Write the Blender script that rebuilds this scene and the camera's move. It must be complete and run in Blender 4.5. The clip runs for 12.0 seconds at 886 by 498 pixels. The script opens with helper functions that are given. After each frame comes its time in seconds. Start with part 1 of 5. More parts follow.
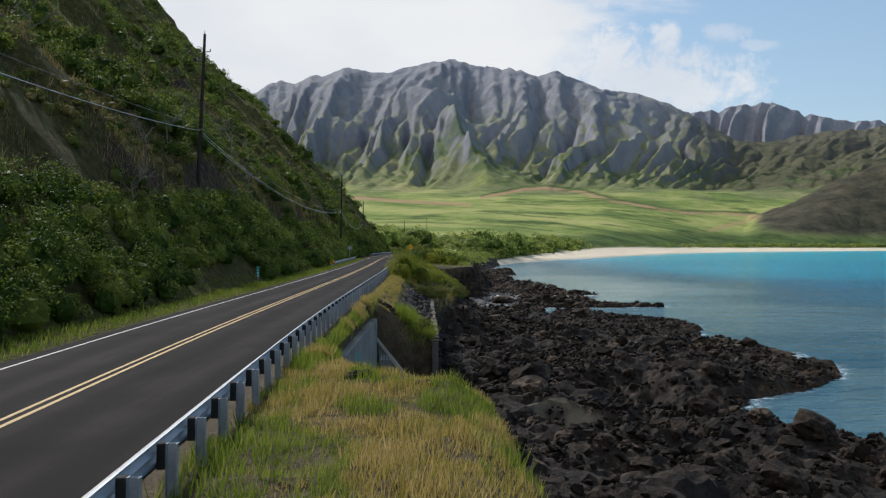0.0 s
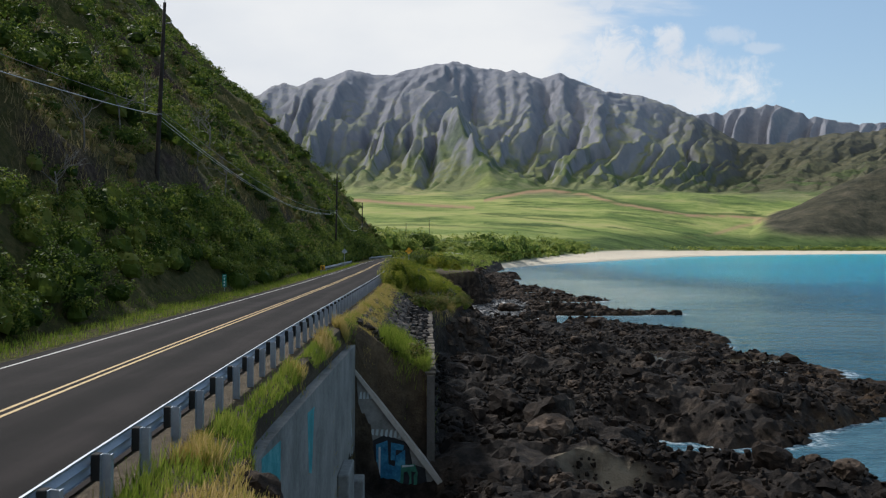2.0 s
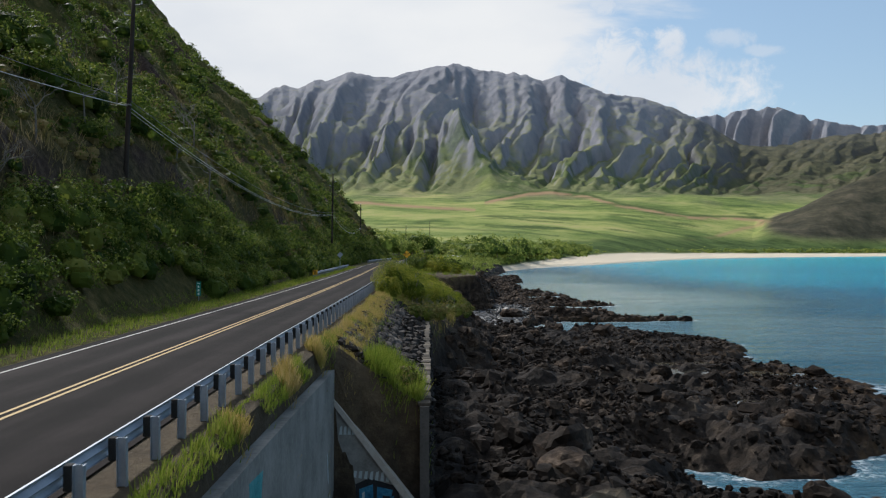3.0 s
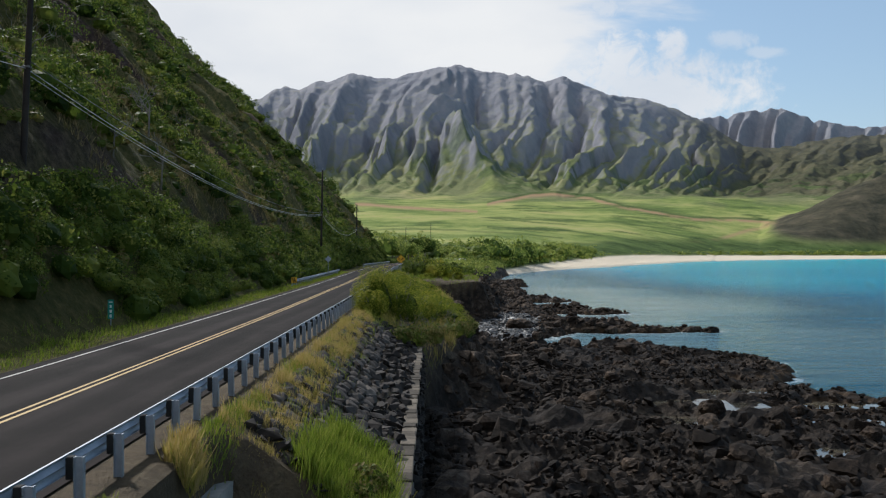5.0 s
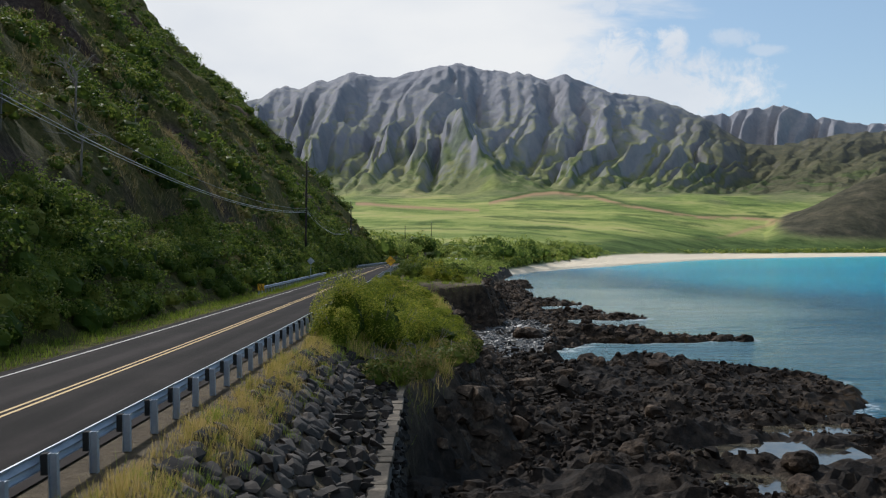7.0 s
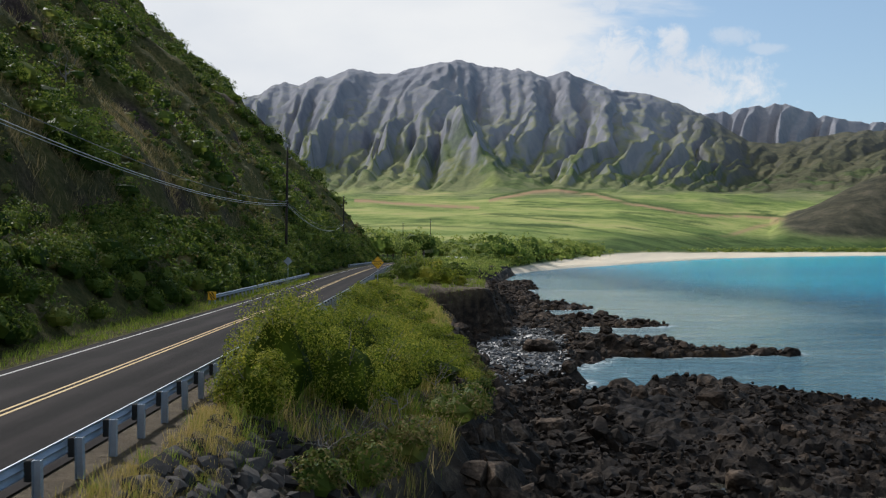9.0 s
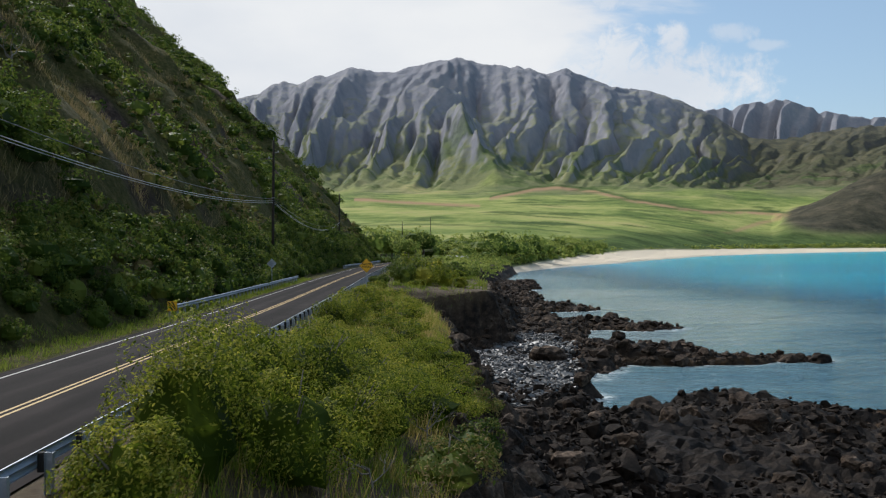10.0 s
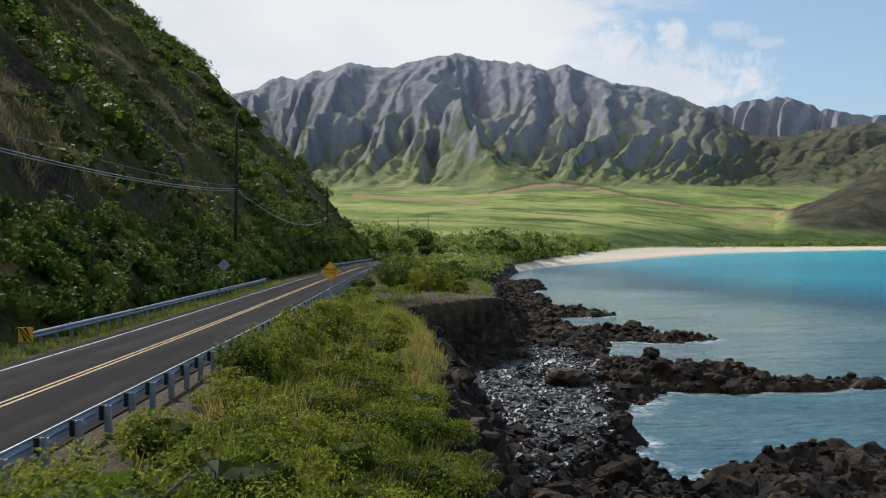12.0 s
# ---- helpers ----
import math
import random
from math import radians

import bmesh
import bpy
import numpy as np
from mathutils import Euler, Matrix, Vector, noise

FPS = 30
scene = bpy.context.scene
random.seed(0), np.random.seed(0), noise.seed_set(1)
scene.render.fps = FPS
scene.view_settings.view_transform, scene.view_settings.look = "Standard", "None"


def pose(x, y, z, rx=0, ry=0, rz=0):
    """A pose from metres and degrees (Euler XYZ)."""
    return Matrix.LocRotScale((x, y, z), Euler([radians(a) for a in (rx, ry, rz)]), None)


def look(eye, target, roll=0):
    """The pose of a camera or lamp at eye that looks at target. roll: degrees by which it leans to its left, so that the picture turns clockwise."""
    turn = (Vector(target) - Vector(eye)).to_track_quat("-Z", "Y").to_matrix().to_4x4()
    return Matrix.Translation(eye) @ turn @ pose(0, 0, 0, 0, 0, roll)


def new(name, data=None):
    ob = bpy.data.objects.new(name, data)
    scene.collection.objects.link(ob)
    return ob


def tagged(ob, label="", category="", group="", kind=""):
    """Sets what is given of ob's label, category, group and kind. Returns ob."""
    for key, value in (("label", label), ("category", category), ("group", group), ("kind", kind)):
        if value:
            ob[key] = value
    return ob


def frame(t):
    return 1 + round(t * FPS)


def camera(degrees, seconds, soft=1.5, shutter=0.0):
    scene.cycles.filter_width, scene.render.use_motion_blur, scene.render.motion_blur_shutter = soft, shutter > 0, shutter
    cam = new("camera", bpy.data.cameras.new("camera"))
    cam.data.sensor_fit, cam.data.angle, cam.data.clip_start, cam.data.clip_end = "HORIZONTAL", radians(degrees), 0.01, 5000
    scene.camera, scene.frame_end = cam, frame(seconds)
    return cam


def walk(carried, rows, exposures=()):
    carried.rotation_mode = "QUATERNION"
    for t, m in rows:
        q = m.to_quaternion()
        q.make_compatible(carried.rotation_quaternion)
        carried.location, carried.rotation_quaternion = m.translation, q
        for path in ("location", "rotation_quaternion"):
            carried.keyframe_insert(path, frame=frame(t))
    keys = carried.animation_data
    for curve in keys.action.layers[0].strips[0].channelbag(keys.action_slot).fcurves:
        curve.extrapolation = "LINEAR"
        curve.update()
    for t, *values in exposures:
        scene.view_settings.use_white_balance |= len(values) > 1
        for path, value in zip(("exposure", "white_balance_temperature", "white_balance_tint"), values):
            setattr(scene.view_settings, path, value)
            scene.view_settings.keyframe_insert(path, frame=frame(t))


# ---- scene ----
cam = camera(50.0, 12.0, soft=1.2, shutter=0.15)
PATH = [
    (0, (1.944, 4.519, 3.692), (3.89, 104.47, 2.79), -0.00),
    (0.5, (2.087, 7.684, 3.700), (3.89, 107.68, 2.95), 0.00),
    (1, (2.198, 10.945, 3.706), (3.95, 110.94, 3.01), -0.00),
    (1.5, (2.334, 14.430, 3.712), (4.03, 114.43, 3.06), -0.00),
    (2, (2.486, 17.950, 3.720), (4.09, 117.95, 3.12), 0.00),
    (2.5, (2.664, 21.644, 3.786), (4.16, 121.59, 3.29), 0.00),
    (3, (2.795, 25.397, 3.840), (4.30, 125.35, 3.49), 0.00),
    (5, (3.410, 42.464, 4.049), (4.71, 142.41, 3.90), 0.00),
    (5.5, (3.574, 46.929, 4.033), (4.82, 146.93, 3.93), -0.00),
    (6, (3.802, 51.601, 4.027), (5.05, 151.55, 3.93), -0.10),
    (6.5, (3.965, 56.120, 4.014), (5.17, 156.12, 3.91), -0.10),
    (7, (4.188, 60.717, 4.060), (5.29, 160.72, 3.86), -0.30),
    (9, (4.452, 79.736, 4.159), (5.60, 179.69, 3.71), -0.10),
    (9.5, (4.646, 84.613, 4.202), (5.70, 184.61, 3.65), -0.30),
    (10, (4.849, 89.700, 4.270), (5.90, 189.65, 3.67), -0.50),
    (10.5, (5.005, 94.897, 4.257), (6.05, 194.90, 3.51), -0.40),
    (11, (5.202, 100.225, 4.295), (6.20, 200.22, 3.54), -0.50),
    (11.5, (5.275, 105.566, 4.266), (6.37, 205.57, 3.42), -0.50),
    (12, (5.318, 110.997, 4.308), (6.52, 210.95, 3.36), -0.30),
]
walk(cam, [(t, look(eye, target, roll)) for t, eye, target, roll in PATH], [(0, 0.0, 6250, 10)])

# ---- world, sun ----
SUN = Vector((-0.42, 0.62, 0.68)).normalized()
world = bpy.data.worlds.new("sky")
scene.world = world
world.use_nodes = True
wn, wl = world.node_tree.nodes, world.node_tree.links
wn.clear()


def node(tree, kind, **values):
    n = tree.nodes.new(kind)
    for key, value in values.items():
        if key in n.inputs:
            n.inputs[key].default_value = value
    return n


def ramp(tree, fac, stops, smooth=False):
    n = tree.nodes.new("ShaderNodeValToRGB")
    e = n.color_ramp.elements
    while len(e) < len(stops):
        e.new(0.5)
    for el, (p, c) in zip(e, stops):
        el.position = p
        el.color = (*c, 1) if not isinstance(c, (int, float)) else (c, c, c, 1)
    if smooth:
        n.color_ramp.interpolation = "EASE"
    tree.links.new(fac, n.inputs[0])
    return n.outputs[0]


def maths(tree, op, a, b=None, c=None, clamp=False):
    n = tree.nodes.new("ShaderNodeMath")
    n.operation = op
    n.use_clamp = clamp
    for i, v in enumerate((a, b, c)):
        if v is None:
            continue
        if isinstance(v, (int, float)):
            n.inputs[i].default_value = v
        else:
            tree.links.new(v, n.inputs[i])
    return n.outputs[0]


def mix(tree, fac, a, b):
    n = tree.nodes.new("ShaderNodeMix")
    n.data_type = "RGBA"
    for i, v in ((0, fac), (6, a), (7, b)):
        if isinstance(v, tuple):
            n.inputs[i].default_value = (*v, 1)
        elif isinstance(v, (int, float)):
            n.inputs[i].default_value = v
        else:
            tree.links.new(v, n.inputs[i])
    return n.outputs[2]


def noise_tex(tree, vector, scale, detail=4, rough=0.55, distort=0.0):
    n = tree.nodes.new("ShaderNodeTexNoise")
    n.inputs["Scale"].default_value = scale
    n.inputs["Detail"].default_value = detail
    n.inputs["Roughness"].default_value = rough
    n.inputs["Distortion"].default_value = distort
    if vector is not None:
        tree.links.new(vector, n.inputs["Vector"])
    return n.outputs[0]


def build_sky():
    tree = world.node_tree
    sky = tree.nodes.new("ShaderNodeTexSky")
    sky.sky_type = "NISHITA"
    sky.sun_disc = False
    sky.sun_elevation = math.asin(SUN.z)
    sky.sun_rotation = math.atan2(SUN.x, SUN.y)
    sky.air_density, sky.dust_density, sky.ozone_density = 1.0, 0.6, 1.5
    co = tree.nodes.new("ShaderNodeTexCoord")
    sep = tree.nodes.new("ShaderNodeSeparateXYZ")
    tree.links.new(co.outputs["Generated"], sep.inputs[0])
    X, Y, Z = sep.outputs
    # cloud cover: a broad bank round the sun, thinning out seawards
    warp = tree.nodes.new("ShaderNodeMapping")
    warp.inputs["Scale"].default_value = (1.0, 1.0, 2.2)
    tree.links.new(co.outputs["Generated"], warp.inputs[0])
    big = noise_tex(tree, warp.outputs[0], 4.5, 7, 0.55, 0.3)
    bank = maths(tree, "MULTIPLY_ADD", X, -1.5, 0.60)
    low = maths(tree, "MULTIPLY_ADD", Z, -0.35, 0.05)
    cover = maths(tree, "ADD", maths(tree, "ADD", maths(tree, "MULTIPLY", big, 1.0), bank), low)
    cover = ramp(tree, cover, [(0.83, 0.0), (1.0, 1.0)], True)
    # single small clouds
    for (cx, cz, rx, rz, thick) in ((0.252, 0.215, 0.016, 0.016, 0.85), (0.32, 0.220, 0.022, 0.009, 0.45), (0.355, 0.207, 0.02, 0.006, 0.4), (0.25, 0.166, 0.10, 0.032, 0.9), (0.19, 0.19, 0.05, 0.035, 0.9), (0.178, 0.256, 0.03, 0.012, 0.7)):
        n2 = noise_tex(tree, co.outputs["Generated"], 38, 6, 0.65, 0.4)
        dx = maths(tree, "DIVIDE", maths(tree, "SUBTRACT", maths(tree, "DIVIDE", X, maths(tree, "MAXIMUM", Y, 0.05)), cx), rx)
        dz = maths(tree, "DIVIDE", maths(tree, "SUBTRACT", maths(tree, "DIVIDE", Z, maths(tree, "MAXIMUM", Y, 0.05)), cz), rz)
        d = maths(tree, "ADD", maths(tree, "MULTIPLY", dx, dx), maths(tree, "MULTIPLY", dz, dz))
        d = maths(tree, "ADD", d, maths(tree, "MULTIPLY_ADD", n2, 5.0, -2.5))
        blob = ramp(tree, maths(tree, "MULTIPLY", d, 0.5), [(0.0, thick), (0.85, 0.0)], True)
        cover = maths(tree, "MAXIMUM", cover, blob)
    shade = noise_tex(tree, warp.outputs[0], 3.0, 5, 0.5)
    white = mix(tree, ramp(tree, shade, [(0.35, 0.0), (0.62, 1.0)]), (7.0, 7.3, 7.7), (8.6, 8.6, 8.5))
    blue = mix(tree, 0.28, sky.outputs[0], (5.0, 7.2, 9.0))
    col = mix(tree, cover, blue, white)
    bg = tree.nodes.new("ShaderNodeBackground")
    bg.inputs["Strength"].default_value = 0.1
    tree.links.new(col, bg.inputs[0])
    out = tree.nodes.new("ShaderNodeOutputWorld")
    tree.links.new(bg.outputs[0], out.inputs[0])


build_sky()
sun = new("sun", bpy.data.lights.new("sun", "SUN"))
sun.data.energy, sun.data.angle, sun.data.color = 3.9, radians(4.0), (1.0, 0.965, 0.91)
sun.matrix_world = look(SUN * 50, (0, 0, 0))

# ---- number helpers ----
TABLE = np.random.RandomState(7).rand(256, 256)


def value_noise(x, y, seed=0):
    x, y = np.asarray(x, float) + seed * 37.13, np.asarray(y, float) + seed * 91.7
    i, j = np.floor(x).astype(int), np.floor(y).astype(int)
    fx, fy = x - i, y - j
    fx, fy = fx * fx * (3 - 2 * fx), fy * fy * (3 - 2 * fy)
    a, b = TABLE[i & 255, j & 255], TABLE[(i + 1) & 255, j & 255]
    c, d = TABLE[i & 255, (j + 1) & 255], TABLE[(i + 1) & 255, (j + 1) & 255]
    return (a * (1 - fx) + b * fx) * (1 - fy) + (c * (1 - fx) + d * fx) * fy


def fbm(x, y, octaves=4, seed=0, gain=0.5):
    """About -1 to 1."""
    total, amp, norm = 0, 1.0, 0
    for k in range(octaves):
        c, s = math.cos(0.5 + 1.1 * k) * 2.03 ** k, math.sin(0.5 + 1.1 * k) * 2.03 ** k
        total = total + amp * (value_noise(x * c - y * s, x * s + y * c, seed + k) * 2 - 1)
        norm, amp = norm + amp, amp * gain
    return total / norm


def ridged(x, y, octaves=4, seed=0, gain=0.5, turn=1.0):
    """0 to 1, sharp crests at 1."""
    total, amp, norm = 0, 1.0, 0
    for k in range(octaves):
        c, s = math.cos(turn * (0.5 + 1.1 * k)) * 2.1 ** k, math.sin(turn * (0.5 + 1.1 * k)) * 2.1 ** k
        total = total + amp * (1 - np.abs(value_noise(x * c - y * s, x * s + y * c, seed + k) * 2 - 1))
        norm, amp = norm + amp, amp * gain
    return total / norm


def step(x, a, b):
    t = np.clip((np.asarray(x, float) - a) / (b - a), 0, 1)
    return t * t * (3 - 2 * t)


def fall(y):
    """Height of the road, which drops gently towards the bay."""
    return -0.0045 * (np.asarray(y, float) - 60)


_ys = np.arange(-80, 900, 1.0)
_cx = np.interp(_ys, [-80, 0, 22, 36, 52, 105, 165, 230, 300, 370, 450, 600, 900], [-2.5, -5.4, -6.1, -6.45, -6.6, -6.6, -7.2, -8.5, -9.0, -5.5, 3, 24, 75])
_cx = np.convolve(np.pad(_cx, 8, mode="edge"), np.ones(17) / 17, "valid")


def mid(y):
    """The road's centre line."""
    return np.interp(y, _ys, _cx)


def link_mesh(name, verts, faces, mats, parent=None, smooth=False, index=None):
    me = bpy.data.meshes.new(name)
    verts, faces = np.asarray(verts, np.float32).reshape(-1, 3), np.asarray(faces, np.int32)
    n = faces.shape[1]
    me.vertices.add(len(verts))
    me.vertices.foreach_set("co", verts.ravel())
    me.loops.add(faces.size)
    me.loops.foreach_set("vertex_index", faces.ravel())
    me.polygons.add(len(faces))
    me.polygons.foreach_set("loop_start", np.arange(0, faces.size, n, dtype=np.int32))
    for m in mats if isinstance(mats, (list, tuple)) else [mats]:
        me.materials.append(m)
    if index is not None:
        me.polygons.foreach_set("material_index", np.asarray(index, np.int32))
    me.update(calc_edges=True)
    me.polygons.foreach_set("use_smooth", np.full(len(faces), bool(smooth)))
    ob = new(name, me)
    ob.parent = parent
    return ob


def sheet(name, X, Y, Z, mats, smooth=True, parent=None):
    h, w = X.shape
    k = np.arange(h * w).reshape(h, w)
    faces = np.stack([k[:-1, :-1], k[:-1, 1:], k[1:, 1:], k[1:, :-1]], -1).reshape(-1, 4)
    return link_mesh(name, np.stack([X, Y, Z], -1), faces, mats, parent, smooth)


def layer(ob, name, values):
    a = ob.data.attributes.new(name, "FLOAT", "POINT")
    a.data.foreach_set("value", np.asarray(values, np.float32).ravel())


def part(name, bm, material, parent=None, label="", smooth=False):
    me = bpy.data.meshes.new(name)
    bm.to_mesh(me)
    bm.free()
    me.materials.append(material)
    if smooth:
        me.polygons.foreach_set("use_smooth", np.full(len(me.polygons), True))
    ob = new(name, me)
    ob.parent = parent
    return tagged(ob, label) if label else ob


def box(bm, x0, x1, y0, y1, z0, z1, bevel=0.0):
    m = Matrix.LocRotScale(((x0 + x1) / 2, (y0 + y1) / 2, (z0 + z1) / 2), None, (x1 - x0, y1 - y0, z1 - z0))
    made = bmesh.ops.create_cube(bm, size=1, matrix=m)
    if bevel:
        edges = list({e for v in made["verts"] for e in v.link_edges})
        bmesh.ops.bevel(bm, geom=edges, offset=bevel, segments=1, affect="EDGES", profile=0.5)
    return bm


def tube(bm, path, radius, sides=8, ends=True):
    """A tapered tube along points; radius: one number or one for each."""
    path = [Vector(p) for p in path]
    radii = radius if isinstance(radius, (list, tuple)) else [radius] * len(path)
    rings = []
    for i, p in enumerate(path):
        d = (path[min(i + 1, len(path) - 1)] - path[max(i - 1, 0)]).normalized()
        a = d.cross(Vector((0.13, 0.31, 0.94)) if abs(d.z) < 0.9 else Vector((1, 0, 0))).normalized()
        b = d.cross(a)
        rings.append([bm.verts.new(p + radii[i] * (math.cos(k * math.tau / sides) * a + math.sin(k * math.tau / sides) * b)) for k in range(sides)])
    for r, q in zip(rings, rings[1:]):
        for k in range(sides):
            bm.faces.new((r[k], r[(k + 1) % sides], q[(k + 1) % sides], q[k]))
    if ends:
        bm.faces.new(rings[0][::-1])
        bm.faces.new(rings[-1])
    return bm


# ---- materials ----
def surface(name, rough=0.8, spec=0.3, metal=0.0):
    m = bpy.data.materials.new(name)
    m.use_nodes = True
    b = m.node_tree.nodes["Principled BSDF"]
    b.inputs["Roughness"].default_value = rough
    b.inputs["Specular IOR Level"].default_value = spec
    b.inputs["Metallic"].default_value = metal
    return m, m.node_tree, b


def position(tree):
    return tree.nodes.new("ShaderNodeNewGeometry").outputs["Position"]


def bump(tree, b, height, strength=0.4, distance=0.1):
    n = tree.nodes.new("ShaderNodeBump")
    n.inputs["Strength"].default_value = strength
    n.inputs["Distance"].default_value = distance
    tree.links.new(height, n.inputs["Height"])
    tree.links.new(n.outputs[0], b.inputs["Normal"])


def attribute(tree, name):
    n = tree.nodes.new("ShaderNodeAttribute")
    n.attribute_name = name
    return n.outputs["Fac"]


def mottled(name, stops, scale, fine, rough=0.85, spec=0.25, relief=0.3, distance=0.05, metal=0.0, random_shade=0.0):
    """Colour by broad and fine noise, with relief from the fine noise."""
    m, tree, b = surface(name, rough, spec, metal)
    p = position(tree)
    broad, thin = noise_tex(tree, p, scale, 5), noise_tex(tree, p, fine, 6, 0.65)
    f = maths(tree, "ADD", maths(tree, "MULTIPLY", broad, 0.6), maths(tree, "MULTIPLY", thin, 0.4))
    if random_shade:
        info = tree.nodes.new("ShaderNodeObjectInfo")
        f = maths(tree, "ADD", f, maths(tree, "MULTIPLY_ADD", info.outputs["Random"], random_shade, -random_shade / 2))
    tree.links.new(ramp(tree, f, stops), b.inputs["Base Color"])
    bump(tree, b, thin, relief, distance)
    return m


def leafy(name, stops, through_amount=0.35, rough=0.55, patch=0.25):
    """Leaves: colour by leaf and by patches of the plant; light comes through."""
    m, tree, b = surface(name, rough, 0.08)
    geo = tree.nodes.new("ShaderNodeNewGeometry")
    f = maths(tree, "ADD", maths(tree, "MULTIPLY", noise_tex(tree, geo.outputs["Position"], patch, 4), 0.75),
              maths(tree, "MULTIPLY", geo.outputs["Random Per Island"], 0.42))
    col = ramp(tree, f, stops)
    tree.links.new(col, b.inputs["Base Color"])
    t = tree.nodes.new("ShaderNodeBsdfTranslucent")
    tree.links.new(col, t.inputs[0])
    mx = tree.nodes.new("ShaderNodeMixShader")
    mx.inputs[0].default_value = through_amount
    tree.links.new(b.outputs[0], mx.inputs[1])
    tree.links.new(t.outputs[0], mx.inputs[2])
    tree.links.new(mx.outputs[0], tree.nodes["Material Output"].inputs[0])
    return m


def asphalt_material():
    m, tree, b = surface("asphalt", 0.9, 0.08)
    p = position(tree)
    sep = tree.nodes.new("ShaderNodeSeparateXYZ")
    tree.links.new(p, sep.inputs[0])
    stretch = tree.nodes.new("ShaderNodeMapping")
    stretch.inputs["Scale"].default_value = (1.0, 0.06, 1.0)
    tree.links.new(p, stretch.inputs[0])
    lanes = noise_tex(tree, stretch.outputs[0], 1.1, 3)
    grit = noise_tex(tree, p, 60, 3, 0.7)
    patchy = noise_tex(tree, p, 0.35, 5)
    f = maths(tree, "ADD", maths(tree, "MULTIPLY", lanes, 0.5), maths(tree, "ADD", maths(tree, "MULTIPLY", grit, 0.2), maths(tree, "MULTIPLY", patchy, 0.3)))
    # two worn wheel tracks in each lane
    wheel = maths(tree, "SINE", maths(tree, "MULTIPLY_ADD", attribute(tree, "across"), 3.6, 0.4))
    f = maths(tree, "ADD", f, maths(tree, "MULTIPLY", wheel, 0.07))
    tree.links.new(ramp(tree, f, [(0.3, (0.006, 0.0051, 0.0051)), (0.48, (0.0135, 0.0112, 0.011)), (0.7, (0.034, 0.028, 0.027))]), b.inputs["Base Color"])
    bump(tree, b, grit, 0.25, 0.01)
    return m


def paint_material(name, colour, worn):
    m, tree, b = surface(name, 0.7, 0.3)
    p = position(tree)
    f = noise_tex(tree, p, 9, 6, 0.7)
    tree.links.new(mix(tree, ramp(tree, f, [(0.52, 0.0), (0.72, 1.0)]), colour, worn), b.inputs["Base Color"])
    return m


def rock_material():
    m, tree, b = surface("lava_rock", 0.8, 0.12)
    p = position(tree)
    broad, thin, grain = noise_tex(tree, p, 0.12, 5), noise_tex(tree, p, 1.3, 7, 0.7), noise_tex(tree, p, 9, 5, 0.7)
    f = maths(tree, "ADD", maths(tree, "MULTIPLY", broad, 0.4), maths(tree, "MULTIPLY", thin, 0.6))
    col = ramp(tree, f, [(0.3, (0.006, 0.005, 0.0046)), (0.47, (0.017, 0.0135, 0.0115)), (0.57, (0.045, 0.034, 0.026)), (0.67, (0.12, 0.093, 0.07)), (0.8, (0.22, 0.18, 0.14))])
    weed = maths(tree, "MULTIPLY", attribute(tree, "weed"), ramp(tree, noise_tex(tree, p, 0.9, 5), [(0.42, 0.0), (0.6, 1.0)]))
    col = mix(tree, maths(tree, "MULTIPLY", weed, 0.4), col, (0.1, 0.052, 0.014))
    sand = maths(tree, "MULTIPLY", attribute(tree, "sand"), ramp(tree, noise_tex(tree, p, 0.5, 4), [(0.4, 0.2), (0.6, 1.0)]))
    col = mix(tree, sand, col, (0.33, 0.27, 0.19))
    soil = attribute(tree, "soil")
    earth = ramp(tree, maths(tree, "ADD", maths(tree, "MULTIPLY", thin, 0.6), maths(tree, "MULTIPLY", grain, 0.4)),
                 [(0.3, (0.045, 0.033, 0.022)), (0.5, (0.09, 0.067, 0.042)), (0.7, (0.15, 0.118, 0.07))])
    col = mix(tree, soil, col, earth)
    tree.links.new(col, b.inputs["Base Color"])
    bump(tree, b, maths(tree, "ADD", thin, maths(tree, "MULTIPLY", grain, 0.5)), 0.9, 0.25)
    return m


def hill_material():
    m, tree, b = surface("hillside_soil", 0.95, 0.1)
    p = position(tree)
    broad, thin = noise_tex(tree, p, 0.06, 5), noise_tex(tree, p, 1.3, 8, 0.75)
    grass = ramp(tree, thin, [(0.3, (0.03, 0.036, 0.01)), (0.5, (0.075, 0.07, 0.022)), (0.72, (0.17, 0.13, 0.055))])
    bare = ramp(tree, thin, [(0.3, (0.02, 0.014, 0.012)), (0.5, (0.06, 0.04, 0.032)), (0.7, (0.14, 0.10, 0.075))])
    col = mix(tree, attribute(tree, "bare"), grass, bare)
    tree.links.new(col, b.inputs["Base Color"])
    bump(tree, b, thin, 1.0, 0.5)
    return m


